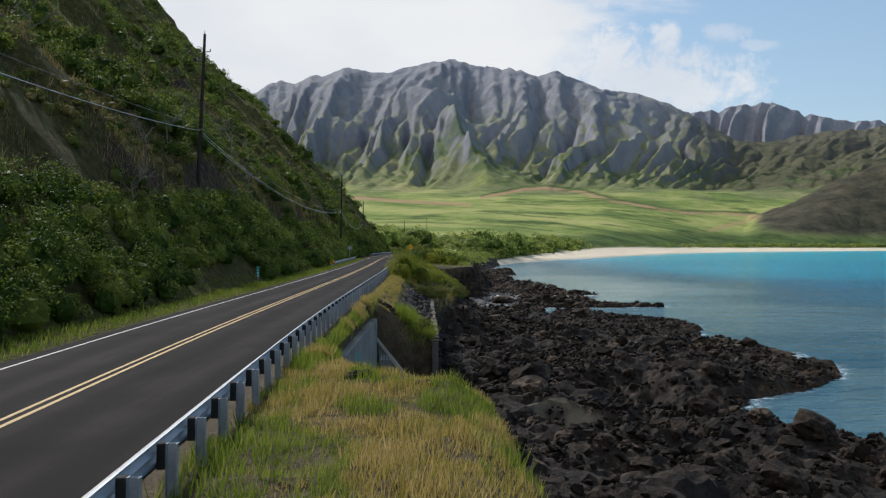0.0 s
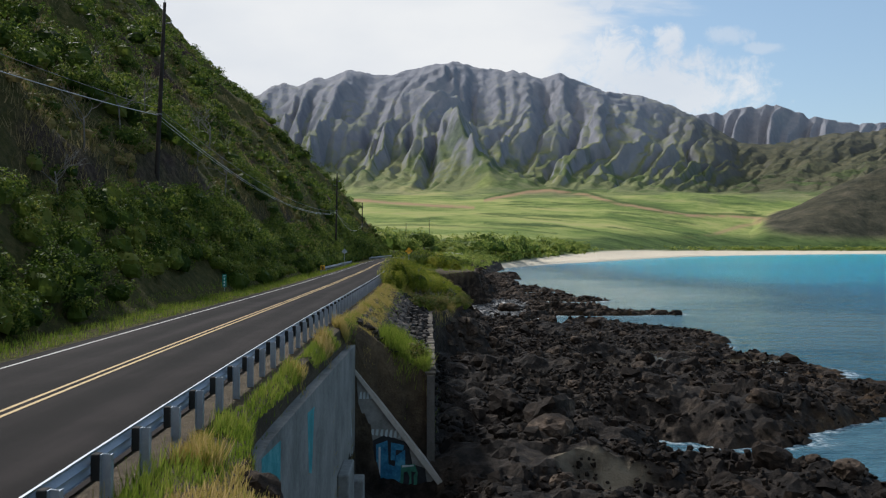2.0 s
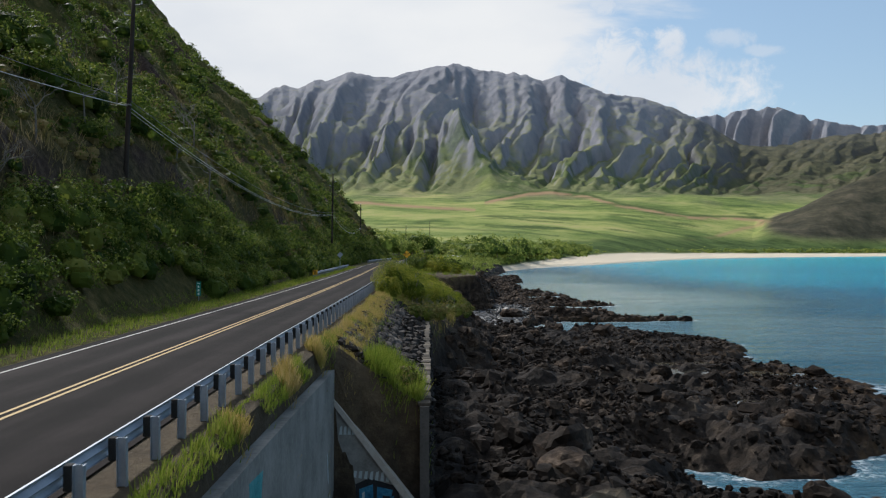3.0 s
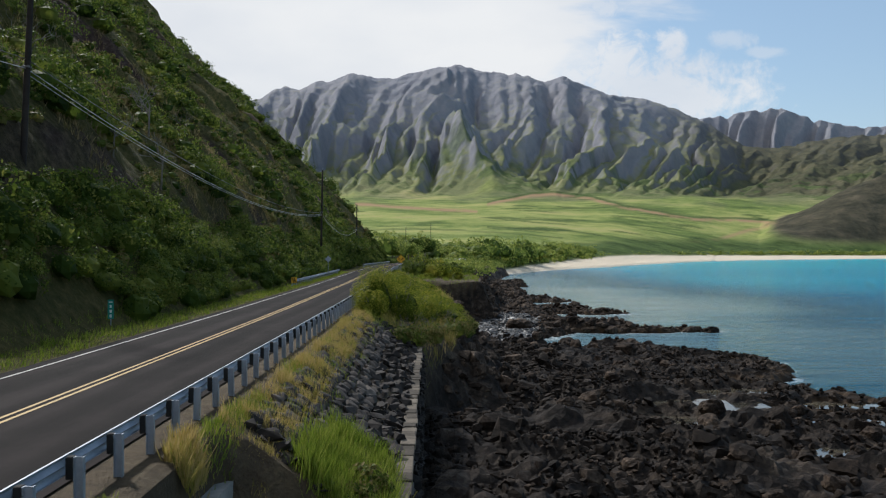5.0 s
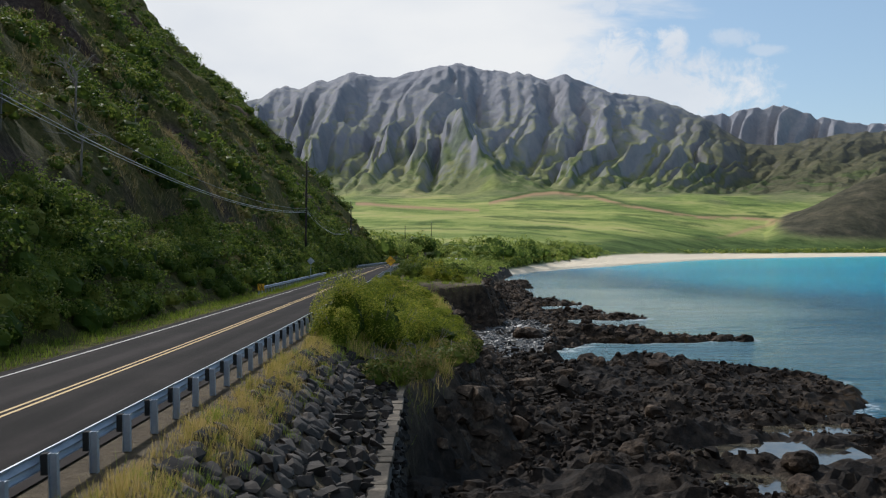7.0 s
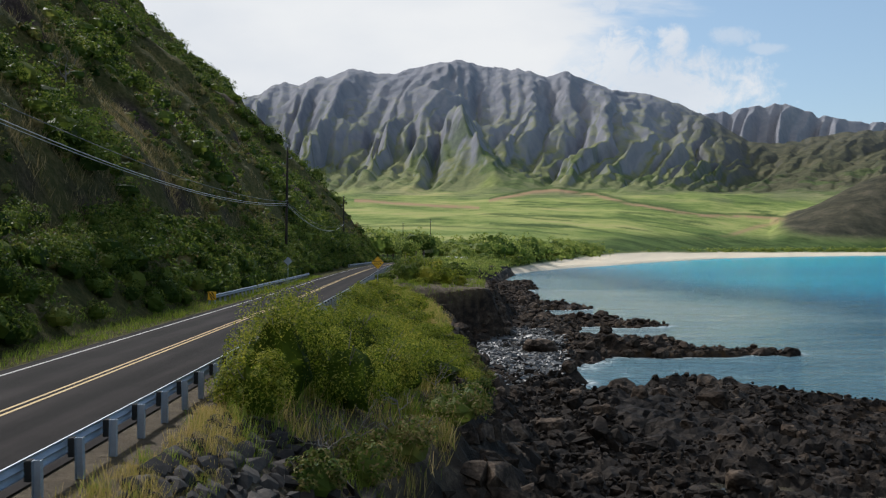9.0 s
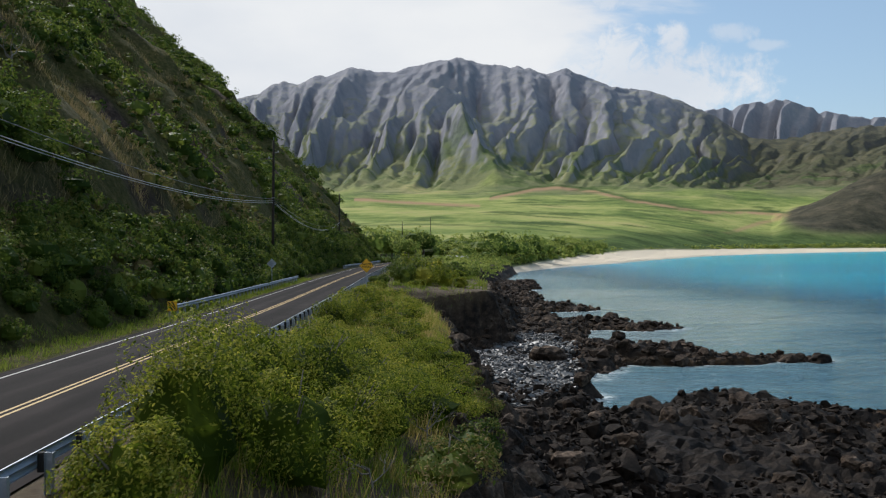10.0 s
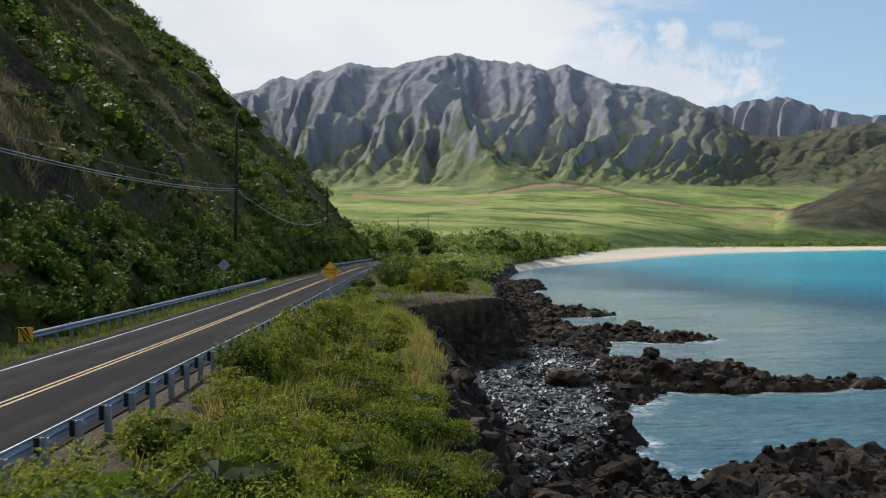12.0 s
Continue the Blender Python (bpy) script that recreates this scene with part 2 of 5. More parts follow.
def water_material():
    m, tree, b = surface("sea_water", 0.07, 0.5)
    b.inputs["IOR"].default_value = 1.33
    p = position(tree)
    depth = attribute(tree, "depth")
    streak = tree.nodes.new("ShaderNodeMapping")
    streak.inputs["Scale"].default_value = (0.35, 1.0, 1.0)
    tree.links.new(p, streak.inputs[0])
    drift = noise_tex(tree, streak.outputs[0], 0.012, 5, 0.6)
    d = maths(tree, "ADD", depth, maths(tree, "MULTIPLY_ADD", drift, 0.8, -0.4))
    # the pale low end holds shallow-water colour and a painted sky sheen
    col = ramp(tree, d, [(0.0, (0.27, 0.36, 0.37)), (0.12, (0.15, 0.27, 0.32)), (0.28, (0.03, 0.13, 0.20)), (0.5, (0.005, 0.17, 0.30)), (0.75, (0.0, 0.30, 0.46)), (1.0, (0.0, 0.42, 0.55))])
    flecks = noise_tex(tree, streak.outputs[0], 0.45, 6, 0.7)
    d = maths(tree, "ADD", d, maths(tree, "MULTIPLY_ADD", flecks, 0.5, -0.25))
    foam = maths(tree, "MULTIPLY", attribute(tree, "foam"), ramp(tree, noise_tex(tree, p, 1.6, 7, 0.72, 0.6), [(0.45, 0.0), (0.62, 1.0)]))
    col = mix(tree, foam, col, (0.75, 0.78, 0.8))
    tree.links.new(col, b.inputs["Base Color"])
    tree.links.new(maths(tree, "MULTIPLY_ADD", foam, 0.5, 0.13), b.inputs["Roughness"])
    swell = noise_tex(tree, streak.outputs[0], 0.09, 4, 0.6)
    ripple = maths(tree, "ADD", noise_tex(tree, streak.outputs[0], 0.8, 5, 0.65), maths(tree, "MULTIPLY", noise_tex(tree, streak.outputs[0], 0.22, 4), 3.6))
    chop = maths(tree, "MULTIPLY", noise_tex(tree, streak.outputs[0], 2.6, 4, 0.6), 0.45)
    bump(tree, b, maths(tree, "ADD", maths(tree, "ADD", ripple, chop), maths(tree, "MULTIPLY", swell, 5.5)), 1.0, 0.9)
    return m


def mountain_material():
    m, tree, b = surface("mountain", 0.95, 0.05)
    p = position(tree)
    geo = tree.nodes.new("ShaderNodeNewGeometry")
    sep = tree.nodes.new("ShaderNodeSeparateXYZ")
    tree.links.new(geo.outputs["Normal"], sep.inputs[0])
    thin, broad = noise_tex(tree, p, 0.03, 8, 0.72), noise_tex(tree, p, 0.0045, 7, 0.62)
    # distance haze is mixed into the rock colour: pale, bluish, low in contrast
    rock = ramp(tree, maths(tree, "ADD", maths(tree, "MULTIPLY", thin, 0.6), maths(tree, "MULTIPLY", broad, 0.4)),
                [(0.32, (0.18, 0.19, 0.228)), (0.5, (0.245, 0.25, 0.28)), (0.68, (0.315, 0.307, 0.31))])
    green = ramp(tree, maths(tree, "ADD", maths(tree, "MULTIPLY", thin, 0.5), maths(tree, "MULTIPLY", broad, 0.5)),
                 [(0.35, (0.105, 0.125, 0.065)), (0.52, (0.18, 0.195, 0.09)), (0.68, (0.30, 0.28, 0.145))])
    f = maths(tree, "ADD", sep.outputs[2], maths(tree, "MULTIPLY_ADD", thin, 0.9, -0.45))
    high = tree.nodes.new("ShaderNodeSeparateXYZ")
    tree.links.new(p, high.inputs[0])
    f = maths(tree, "SUBTRACT", f, maths(tree, "MULTIPLY_ADD", high.outputs[2], 0.0015, -0.45))
    col = mix(tree, ramp(tree, f, [(0.5, 0.0), (1.0, 1.0)]), rock, green)
    field = ramp(tree, maths(tree, "ADD", maths(tree, "MULTIPLY", thin, 0.35), maths(tree, "MULTIPLY", broad, 0.65)),
                 [(0.34, (0.075, 0.115, 0.035)), (0.45, (0.16, 0.215, 0.06)), (0.54, (0.31, 0.335, 0.11)), (0.66, (0.44, 0.36, 0.175))])
    col = mix(tree, attribute(tree, "field"), col, field)
    # brown scrub colour, darkened further to hold the cloud shade on it
    shaded_heath = ramp(tree, thin, [(0.32, (0.03, 0.034, 0.024)), (0.5, (0.068, 0.063, 0.043)), (0.7, (0.125, 0.108, 0.075))])
    col = mix(tree, attribute(tree, "dry"), col, shaded_heath)
    col = mix(tree, attribute(tree, "track"), col, (0.36, 0.23, 0.14))
    col = mix(tree, attribute(tree, "scrub"), col, ramp(tree, thin, [(0.35, (0.035, 0.06, 0.018)), (0.65, (0.11, 0.16, 0.05))]))
    col = mix(tree, attribute(tree, "beach"), col, (0.72, 0.62, 0.48))
    tree.links.new(col, b.inputs["Base Color"])
    bump(tree, b, maths(tree, "ADD", thin, broad), 0.7, 14.0)
    return m


ASPHALT = asphalt_material()
WHITE_PAINT = paint_material("white_road_paint", (0.5, 0.48, 0.45), (0.12, 0.11, 0.105))
YELLOW_PAINT = paint_material("yellow_road_paint", (0.5, 0.34, 0.14), (0.14, 0.11, 0.07))
ROCK = rock_material()
HILL = hill_material()
WATER = water_material()
MOUNTAIN = mountain_material()


def pool_material():
    m, tree, b = surface("pool_water", 0.04, 0.5)
    b.inputs["IOR"].default_value = 1.33
    p = position(tree)
    tree.links.new(ramp(tree, noise_tex(tree, p, 0.8, 5), [(0.35, (0.02, 0.022, 0.02)), (0.65, (0.10, 0.085, 0.06))]), b.inputs["Base Color"])
    bump(tree, b, noise_tex(tree, p, 3.0, 3), 0.25, 0.03)
    return m


POOL = pool_material()
GALVANISED = mottled("galvanised_steel", [(0.3, (0.2214, 0.2542, 0.3034)), (0.7, (0.3772, 0.41, 0.4592))], 1.2, 14, 0.5, 0.5, 0.1, 0.004, 0.55)
BLOCK_WOOD = mottled("dark_block_wood", [(0.3, (0.012, 0.012, 0.012)), (0.7, (0.03, 0.028, 0.027))], 3, 30, 0.85)
CONCRETE = mottled("weathered_concrete", [(0.28, (0.09, 0.087, 0.08)), (0.5, (0.21, 0.205, 0.19)), (0.75, (0.34, 0.325, 0.3))], 0.6, 6, 0.9, 0.2, 0.3, 0.02)
STONE = mottled("revetment_stone", [(0.3, (0.01105, 0.0092, 0.00819)), (0.5, (0.0323, 0.0256, 0.02184)), (0.68, (0.085, 0.0688, 0.05616)), (0.82, (0.17, 0.14, 0.117))], 0.7, 5, 0.85, 0.3, 0.6, 0.04, 0, 0.3)
BOULDER = mottled("boulder_rock", [(0.32, (0.0081, 0.006525, 0.005481)), (0.48, (0.02295, 0.01696, 0.01305)), (0.6, (0.0675, 0.04829, 0.03524)), (0.74, (0.2025, 0.1501, 0.1109))], 0.5, 4, 0.85, 0.1, 1.0, 0.12, 0, 0.14)
PEBBLE = mottled("pebble_rock", [(0.32, (0.015, 0.015, 0.015)), (0.52, (0.05, 0.05, 0.05)), (0.7, (0.13, 0.127, 0.123)), (0.82, (0.3, 0.29, 0.28))], 1.5, 7, 0.5, 0.5, 0.3, 0.02)
LEAF = leafy("shrub_leaves", [(0.3, (0.02015, 0.03764, 0.006544)), (0.5, (0.05597, 0.09414, 0.01418)), (0.7, (0.1287, 0.1661, 0.02727)), (0.85, (0.2127, 0.2214, 0.04908))], 0.45)
TREE_LEAF = leafy("bay_tree_leaves", [(0.3, (0.0575, 0.09775, 0.018)), (0.5, (0.161, 0.2185, 0.045)), (0.7, (0.3105, 0.3565, 0.081)), (0.88, (0.46, 0.46, 0.126))], 0.45, 0.6, 0.05)
LEAF_BRIGHT = leafy("bright_shrub_leaves", [(0.3, (0.02264, 0.04012, 0.004427)), (0.47, (0.08153, 0.1178, 0.01033)), (0.66, (0.2174, 0.2442, 0.02583)), (0.85, (0.3986, 0.3662, 0.05903))], 0.5)
SCRUB = leafy("hillside_scrub", [(0.28, (0.01584, 0.03182, 0.00765)), (0.43, (0.04356, 0.07691, 0.01403)), (0.56, (0.1056, 0.1392, 0.02423)), (0.68, (0.1716, 0.1591, 0.04462)), (0.8, (0.2244, 0.1724, 0.07012))], 0.3, 0.6, 0.07)
GRASS = leafy("dry_grass", [(0.28, (0.1384, 0.1555, 0.0252)), (0.45, (0.2686, 0.2411, 0.0504)), (0.6, (0.407, 0.3033, 0.0924)), (0.8, (0.5047, 0.3732, 0.168))], 0.4, 0.6, 0.4)
GREEN_GRASS = leafy("green_grass", [(0.3, (0.0765, 0.124, 0.01312)), (0.6, (0.187, 0.248, 0.03062)), (0.85, (0.306, 0.31, 0.07))], 0.4, 0.6, 0.5)
HILL_GRASS = leafy("hillside_grass", [(0.3, (0.08, 0.085, 0.025)), (0.5, (0.17, 0.14, 0.05625)), (0.75, (0.32, 0.24, 0.125))], 0.3, 0.7, 0.15)
BARK = mottled("pale_dead_wood", [(0.3, (0.1, 0.088, 0.075)), (0.7, (0.24, 0.215, 0.185))], 2, 12, 0.9)
POLE_WOOD = mottled("dark_pole_wood", [(0.3, (0.018, 0.014, 0.012)), (0.7, (0.05, 0.04, 0.033))], 1, 14, 0.9)

# ---- road ----
SEA = -10.2
ya = np.arange(-40, 561, 2.0)


def strip(name, u0, u1, lift, mat, ys=ya, parent=None, thick=0.0):
    us = np.linspace(u0, u1, 2 if abs(u1 - u0) < 1 else 9)
    U, Y = np.meshgrid(us, ys)
    Z = fall(Y) + lift - 0.012 * np.abs(U)
    ob = sheet(name, mid(Y) + U, Y, Z, mat, True, parent)
    return ob


road = tagged(strip("road", -4.0, 3.75, 0.05, ASPHALT), "grey two-lane asphalt coast road with worn wheel tracks", "road", kind="structure")
layer(road, "across", np.tile(np.linspace(-4.0, 3.75, 9), len(ya)))
for u in (-3.4, 3.3):
    tagged(strip("edge_line", u - 0.05, u + 0.05, 0.056, WHITE_PAINT, parent=road), "white painted edge line")
for u in (-0.14, 0.14):
    tagged(strip("centre_line", u - 0.055, u + 0.055, 0.056, YELLOW_PAINT, parent=road), "worn yellow centre line")

# ---- hillside ----
def hill_bare(u, y):
    """1 where dark rock and earth show: a road cut, crags by the second pole and high up."""
    v = np.maximum(u - 7.0, 0)
    bias = 0.30 * np.exp(-((y - 255) / 60) ** 2) * np.exp(-((v - 26) / 20) ** 2) + 0.22 * step(v, 60, 110) * step(y, 120, 220)
    crag = step(fbm(u / 22, y / 20, 4, 21) + bias, 0.30, 0.44) * step(v, 6, 12)
    cut = np.exp(-((v - 6.8 - 1.5 * fbm(y / 14, v * 0, 2, 22)) / 1.3) ** 2) * step(y, 55, 75) * (1 - step(y, 185, 230)) * step(fbm(y / 11, v / 6, 3, 24), -0.2, 0.15)
    return np.clip(crag + cut, 0, 1)


def hill_height(u, y):
    """u: metres inland from the road's centre line."""
    v = np.maximum(u - 7.0, 0)
    swell = 1 + 0.135 * np.exp(-((y - 285) / 65) ** 2)
    top = swell * (1.22 * np.minimum(v, 13) + 0.86 * np.maximum(v - 13, 0) + 0.0006 * np.maximum(v - 60, 0) ** 2 * (v < 400))
    gully = fbm(u / 26 + y / 60, y / 17, 4, 3) * np.minimum(v * 0.25, 7.5) + (ridged(u / 40, y / 11, 3, 9) - 0.55) * np.minimum(v * 0.3, 8)
    rough = fbm(u / 3, y / 3, 3, 5) * np.minimum(v * 0.12, 0.9)
    rough = rough + hill_bare(u, y) * ((ridged(u / 5, y / 3.4, 3, 25) - 0.55) * 2.6 - 0.4) * step(v, 3, 9)
    ledge = 1.6 * (step(v, 5.6, 7.4) - step(v, 9, 20)) * step(y, 55, 75) * (1 - step(y, 185, 230))
    end = 385 + 0.75 * v + 18 * fbm(y * 0, v / 25, 3, 11)
    drop = np.maximum(y - end, 0)
    z = fall(y) - 0.05 + (top + gully + rough + ledge) - 1.15 * drop
    return np.maximum(z, fall(y) - 0.25 - 0.02 * np.minimum(drop, 100)) + fbm(u, y, 3, 4) * 0.06


us = np.concatenate([np.arange(3.9, 40, 0.7), np.arange(40, 110, 1.6), np.arange(110, 330, 5)])
yh = np.concatenate([np.arange(-40, 240, 1.0), np.arange(240, 560, 2.0), np.arange(560, 760, 8)])
U, Y = np.meshgrid(us, yh)
Z = hill_height(U, Y)
hill = sheet("ground_hillside", (mid(Y) - U)[:, ::-1], Y[:, ::-1], Z[:, ::-1], HILL)
bare = hill_bare(U, Y)
layer(hill, "bare", bare[:, ::-1])
tagged(hill, "steep scrub-covered hillside of dark earth and rock", "hillside", kind="structure")

# ---- coast ----
KY = [-60, 29.5, 32, 38, 63.4, 64.6, 104, 115, 135, 155, 178, 200, 213.5, 217, 250, 290, 340, 430, 600, 760]
X0 = [-1.6, -1.6, -1.5, -1.5, -1.5, -1.5, -1.5, -1.5, -1.6, -1.8, -2.0, -2.4, -2.8, -3, -3.3, -4, -3, 7, 29, 60]
X1 = [3.4, 2.6, -0.2, -1.2, -1.2, -1.1, -0.8, 0.0, 1.0, 2.0, 2.0, 0.5, -0.2, 3.0, 4.0, 4.0, 6, 14, 38, 70]
X2 = [5.2, 3.6, 0.8, -1.15, -1.15, 2.5, 2.6, 5.0, 5.2, 5.5, 5.6, 3.2, 1.5, 12.0, 14.0, 13, 14, 24, 46, 80]
X3 = [9.5, 7.0, 2.8, -1.0, -1.0, 2.8, 2.9, 9.0, 9.6, 9.6, 9.2, 6.2, 4.4, 15.0, 20.0, 19, 20, 30, 52, 90]
Z1 = [-0.1, -0.1, -0.2, -0.2, -0.8, -0.25, -0.25, -0.4, -0.7, -0.8, -0.9, -1.2, -1.3, -1.2, -0.8, -0.6, -1, -1, -1, -1]
Z2 = [-1.0, -0.7, -2.0, -4.0, -4.0, -2.85, -2.75, -3.0, -2.7, -2.7, -2.6, -2.9, -3.2, -1.9, -2.2, -2.2, -3, -4, -4, -5]
Z3 = [-7.8, -7.5, -7.4, -8.2, -8.3, -7.0, -7.0, -7.0, -7.0, -7.3, -8.0, -8.5, -8.8, -9.0, -9.8, -9.8, -10, -10.4, -10.6, -10.8]
# rock shelves: centre, half sizes, height of the top over the sea
SHELVES = [(18, 40, 26, 30.5, 2.3), (4, 62, 11.5, 40, 3.6), (21, 112, 25, 26, 2.3), (12, 134, 20, 26, 2.4), (33, 153, 11, 15, 1.8), (33, 165, 7, 4, 2.6),
           (5, 172, 8, 26, 2.2), (11, 180, 8, 24, 0.9), (16, 207, 9, 18, 0.9), (26, 207, 11, 5, 1.6), (38, 204, 10, 2.2, 0.75), (50, 202, 3.0, 2.0, 0.8),
           (30, 252, 9, 4, 1.0), (37, 246, 6, 2.2, 0.7), (29, 292, 9, 3.5, 1.0), (20, 240, 6, 24, 1.4), (21, 330, 8, 40, 1.2), (24, 395, 12, 26, 1.0)]


# tide pools: centre, half sizes, level over the sea
POOLS = [(24, 118, 5.5, 3.4, 1.5), (20.5, 110, 4.0, 2.8, 1.75), (30, 127, 4.5, 2.2, 1.3), (34, 113, 3.6, 2.0, 1.0), (14, 63, 4.4, 2.4, 1.6), (38, 123, 3.6, 1.7, 0.85), (27, 102, 4, 1.8, 1.3), (19, 128, 3.4, 2.0, 1.7)]


def cove(x, y):
    """1 on the cobble beach of the small cove."""
    return step(-np.hypot((x - 9.5 - 0.16 * (y - 165)) / 6.5, (y - 190) / 34), -1.1, -0.85)


def coast_height(x, y):
    k = lambda v: np.interp(y, KY, v)
    jag = fbm(y / 5, x * 0.1, 3, 31) * np.interp(y, [-60, 20, 36, 105, 115, 200, 260], [0.4, 0.4, 0.03, 0.03, 0.5, 1.2, 2.0])
    cliff = np.interp(y, [104, 112], [0, 1])
    xw = x + cliff * ((ridged(x / 3.1, y / 2.6, 3, 35) - 0.6) * 2.2 + fbm(x / 1.1, y / 1.1, 2, 36) * 0.5) * step(x, k(X2) - 1.5, k(X2) + 0.5)
    x0, x1, x2, x3 = k(X0), k(X1), k(X2) + jag, k(X3) + jag
    z0, z1, z2, z3 = fall(y) - 0.04, fall(y) + k(Z1), fall(y) * 0.5 + k(Z2), k(Z3)
    seg = lambda a, b, za, zb: za + (zb - za) * np.clip((xw - a) / np.maximum(b - a, 0.02), 0, 1)
    z = np.where(xw < x1, seg(x0, x1, z0, z1), np.where(xw < x2, seg(x1, x2, z1, z2), seg(x2, x3, z2, z3)))
    z = np.where(xw > x3, z3 - 0.55 * (xw - x3), z)
    sea_side = step(x, x3 - 1.5, x3 + 1.0)
    soil = 1 - step(x, x2 - 0.5, x2 + 0.8)
    wx, wy = x + 3.5 * fbm(x / 7, y / 7, 3, 41), y + 3.5 * fbm(x / 7, y / 7, 3, 51)
    s = np.full_like(x, SEA - 2.6)
    for cx, cy, rx, ry, h in SHELVES:
        r = np.hypot((wx - cx) / rx, (wy - cy) / ry)
        edge = (1 - r) * min(rx, ry)
        top = SEA + np.minimum(h, 3.7 - 0.085 * (x - 4))
        s = np.maximum(s, np.minimum(top, top + 0.9 * edge) * (edge > -6) + (SEA - 2.6) * (edge <= -6))
    rock = (ridged(x / 7.5, y / 4.5, 3, 61) - 0.62) * 1.7 + (ridged(x / 2.1, y / 1.5, 3, 71) - 0.6) * 1.2 + fbm(x / 0.9, y / 0.9, 2, 81) * 0.28
    calm = 1 - 0.85 * cove(x, y)
    s = s + rock * calm * step(s, SEA - 2.5, SEA - 0.5)
    for cx, cy, rx, ry, h in POOLS:
        r = np.hypot((wx * 0.4 + x * 0.6 - cx) / rx, (wy * 0.4 + y * 0.6 - cy) / ry)
        s = s * step(r, 0.75, 1.35) + (SEA + h - 0.22 + 0.3 * rock) * (1 - step(r, 0.75, 1.35))
    # a washed-out hollow at the foot of the concrete wall
    s = s - 1.7 * (1 - step(x, 2.5, 5.5)) * step(y, 42, 50) * (1 - step(y, 63.2, 64))
    tuft = fbm(x / 1.4, y / 1.4, 3, 91) * 0.16 + (ridged(x / 1.1, y / 1.0, 2, 92) - 0.55) * 0.14
    land = z + np.where(soil > 0.5, tuft * step(x, x0, x0 + 1), 0) + (1 - soil) * rock * 0.9 * step(x, x2, x2 + 1.2)
    return np.maximum(land, s), soil * (land >= s), s


xc = np.concatenate([np.arange(0, 8, 0.3), np.arange(8, 40, 0.42), np.arange(40, 64, 0.7)])
yc = np.concatenate([np.arange(-40, 10, 1.5), np.arange(10, 230, 0.42), np.arange(230, 440, 1.2), np.arange(440, 770, 6)])
A, Y = np.meshgrid(xc, yc)
X = np.minimum(mid(Y), 90) + 3.35 + A
Z, SOIL, _ = coast_height(X, Y)
coast = sheet("ground_coast", X, Y, Z, ROCK, False)
layer(coast, "soil", SOIL)
layer(coast, "weed", step(-Z, -SEA - 1.5, -SEA - 0.5) * step(X, 18, 34))
layer(coast, "sand", step(-np.hypot((X - 11) / 3, (Y - 64) / 1.6), -1, -0.6) * 0.7 + step(-np.hypot((X - 19) / 6, (Y - 112) / 8), -1, -0.5) * step(-Z, -SEA - 1.9, -SEA - 1.3))
tagged(coast, "black lava rock shore below a soil bank", "shore", kind="structure")

# ---- sea ----
def sea():
    ys = np.concatenate([np.arange(-60, 30, 6), np.arange(30, 300, 1.0), 300 * 1.06 ** np.arange(0, 48)])
    ts = np.concatenate([np.arange(0, 60, 1.0), 60 * 1.09 ** np.arange(0, 52)])
    T, Y = np.meshgrid(ts, ys)
    X = T
    Z = np.full_like(X, SEA)
    ob = sheet("water_sea", X, Y, Z, WATER)
    _, _, s = coast_height(X, Y)
    near = step(s, SEA - 2.2, SEA + 0.1)
    foam = near * step(fbm(X / 12, Y / 12, 3, 15) + near * 0.6 + 0.35 * ((X < 45) & (Y > 160) & (Y < 215)), 0.0, 0.55)
    # the last term pales the inshore water, painting sky sheen over the shallows
    d = 0.22 + 0.5 * step(Y + 0.6 * X, 150, 520) + 0.22 * step(Y, 300, 900) - 0.13 * near * (Y < 400) * (Y > 150) - 0.62 * (1 - step(X - 0.06 * Y, 5, 120)) * step(Y, 150, 290) * (1 - step(Y, 650, 900))
    layer(ob, "foam", foam * (Y < 420))
    layer(ob, "depth", np.clip(d, 0, 1))
    tagged(ob, "turquoise bay water with small ripples and foam at the rocks", "sea", kind="structure")


sea()

# ---- valley and mountains ----
EYE = (4.0, 52.0, 4.0)
PX = 1681.0


# the bay's waterline and the sand's width, by sideways slope from the eye
SHORE_S = [-0.1, 0.03, 0.06, 0.09, 0.116, 0.15, 0.188, 0.25, 0.304, 0.39, 0.477, 0.66]
SHORE_D = [440, 440, 450, 490, 545, 600, 665, 830, 985, 1100, 1180, 1260]
SAND_W = [0, 0, 8, 35, 65, 110, 150, 140, 105, 80, 60, 50]


def shore_at(s):
    return np.interp(s, SHORE_S, SHORE_D)


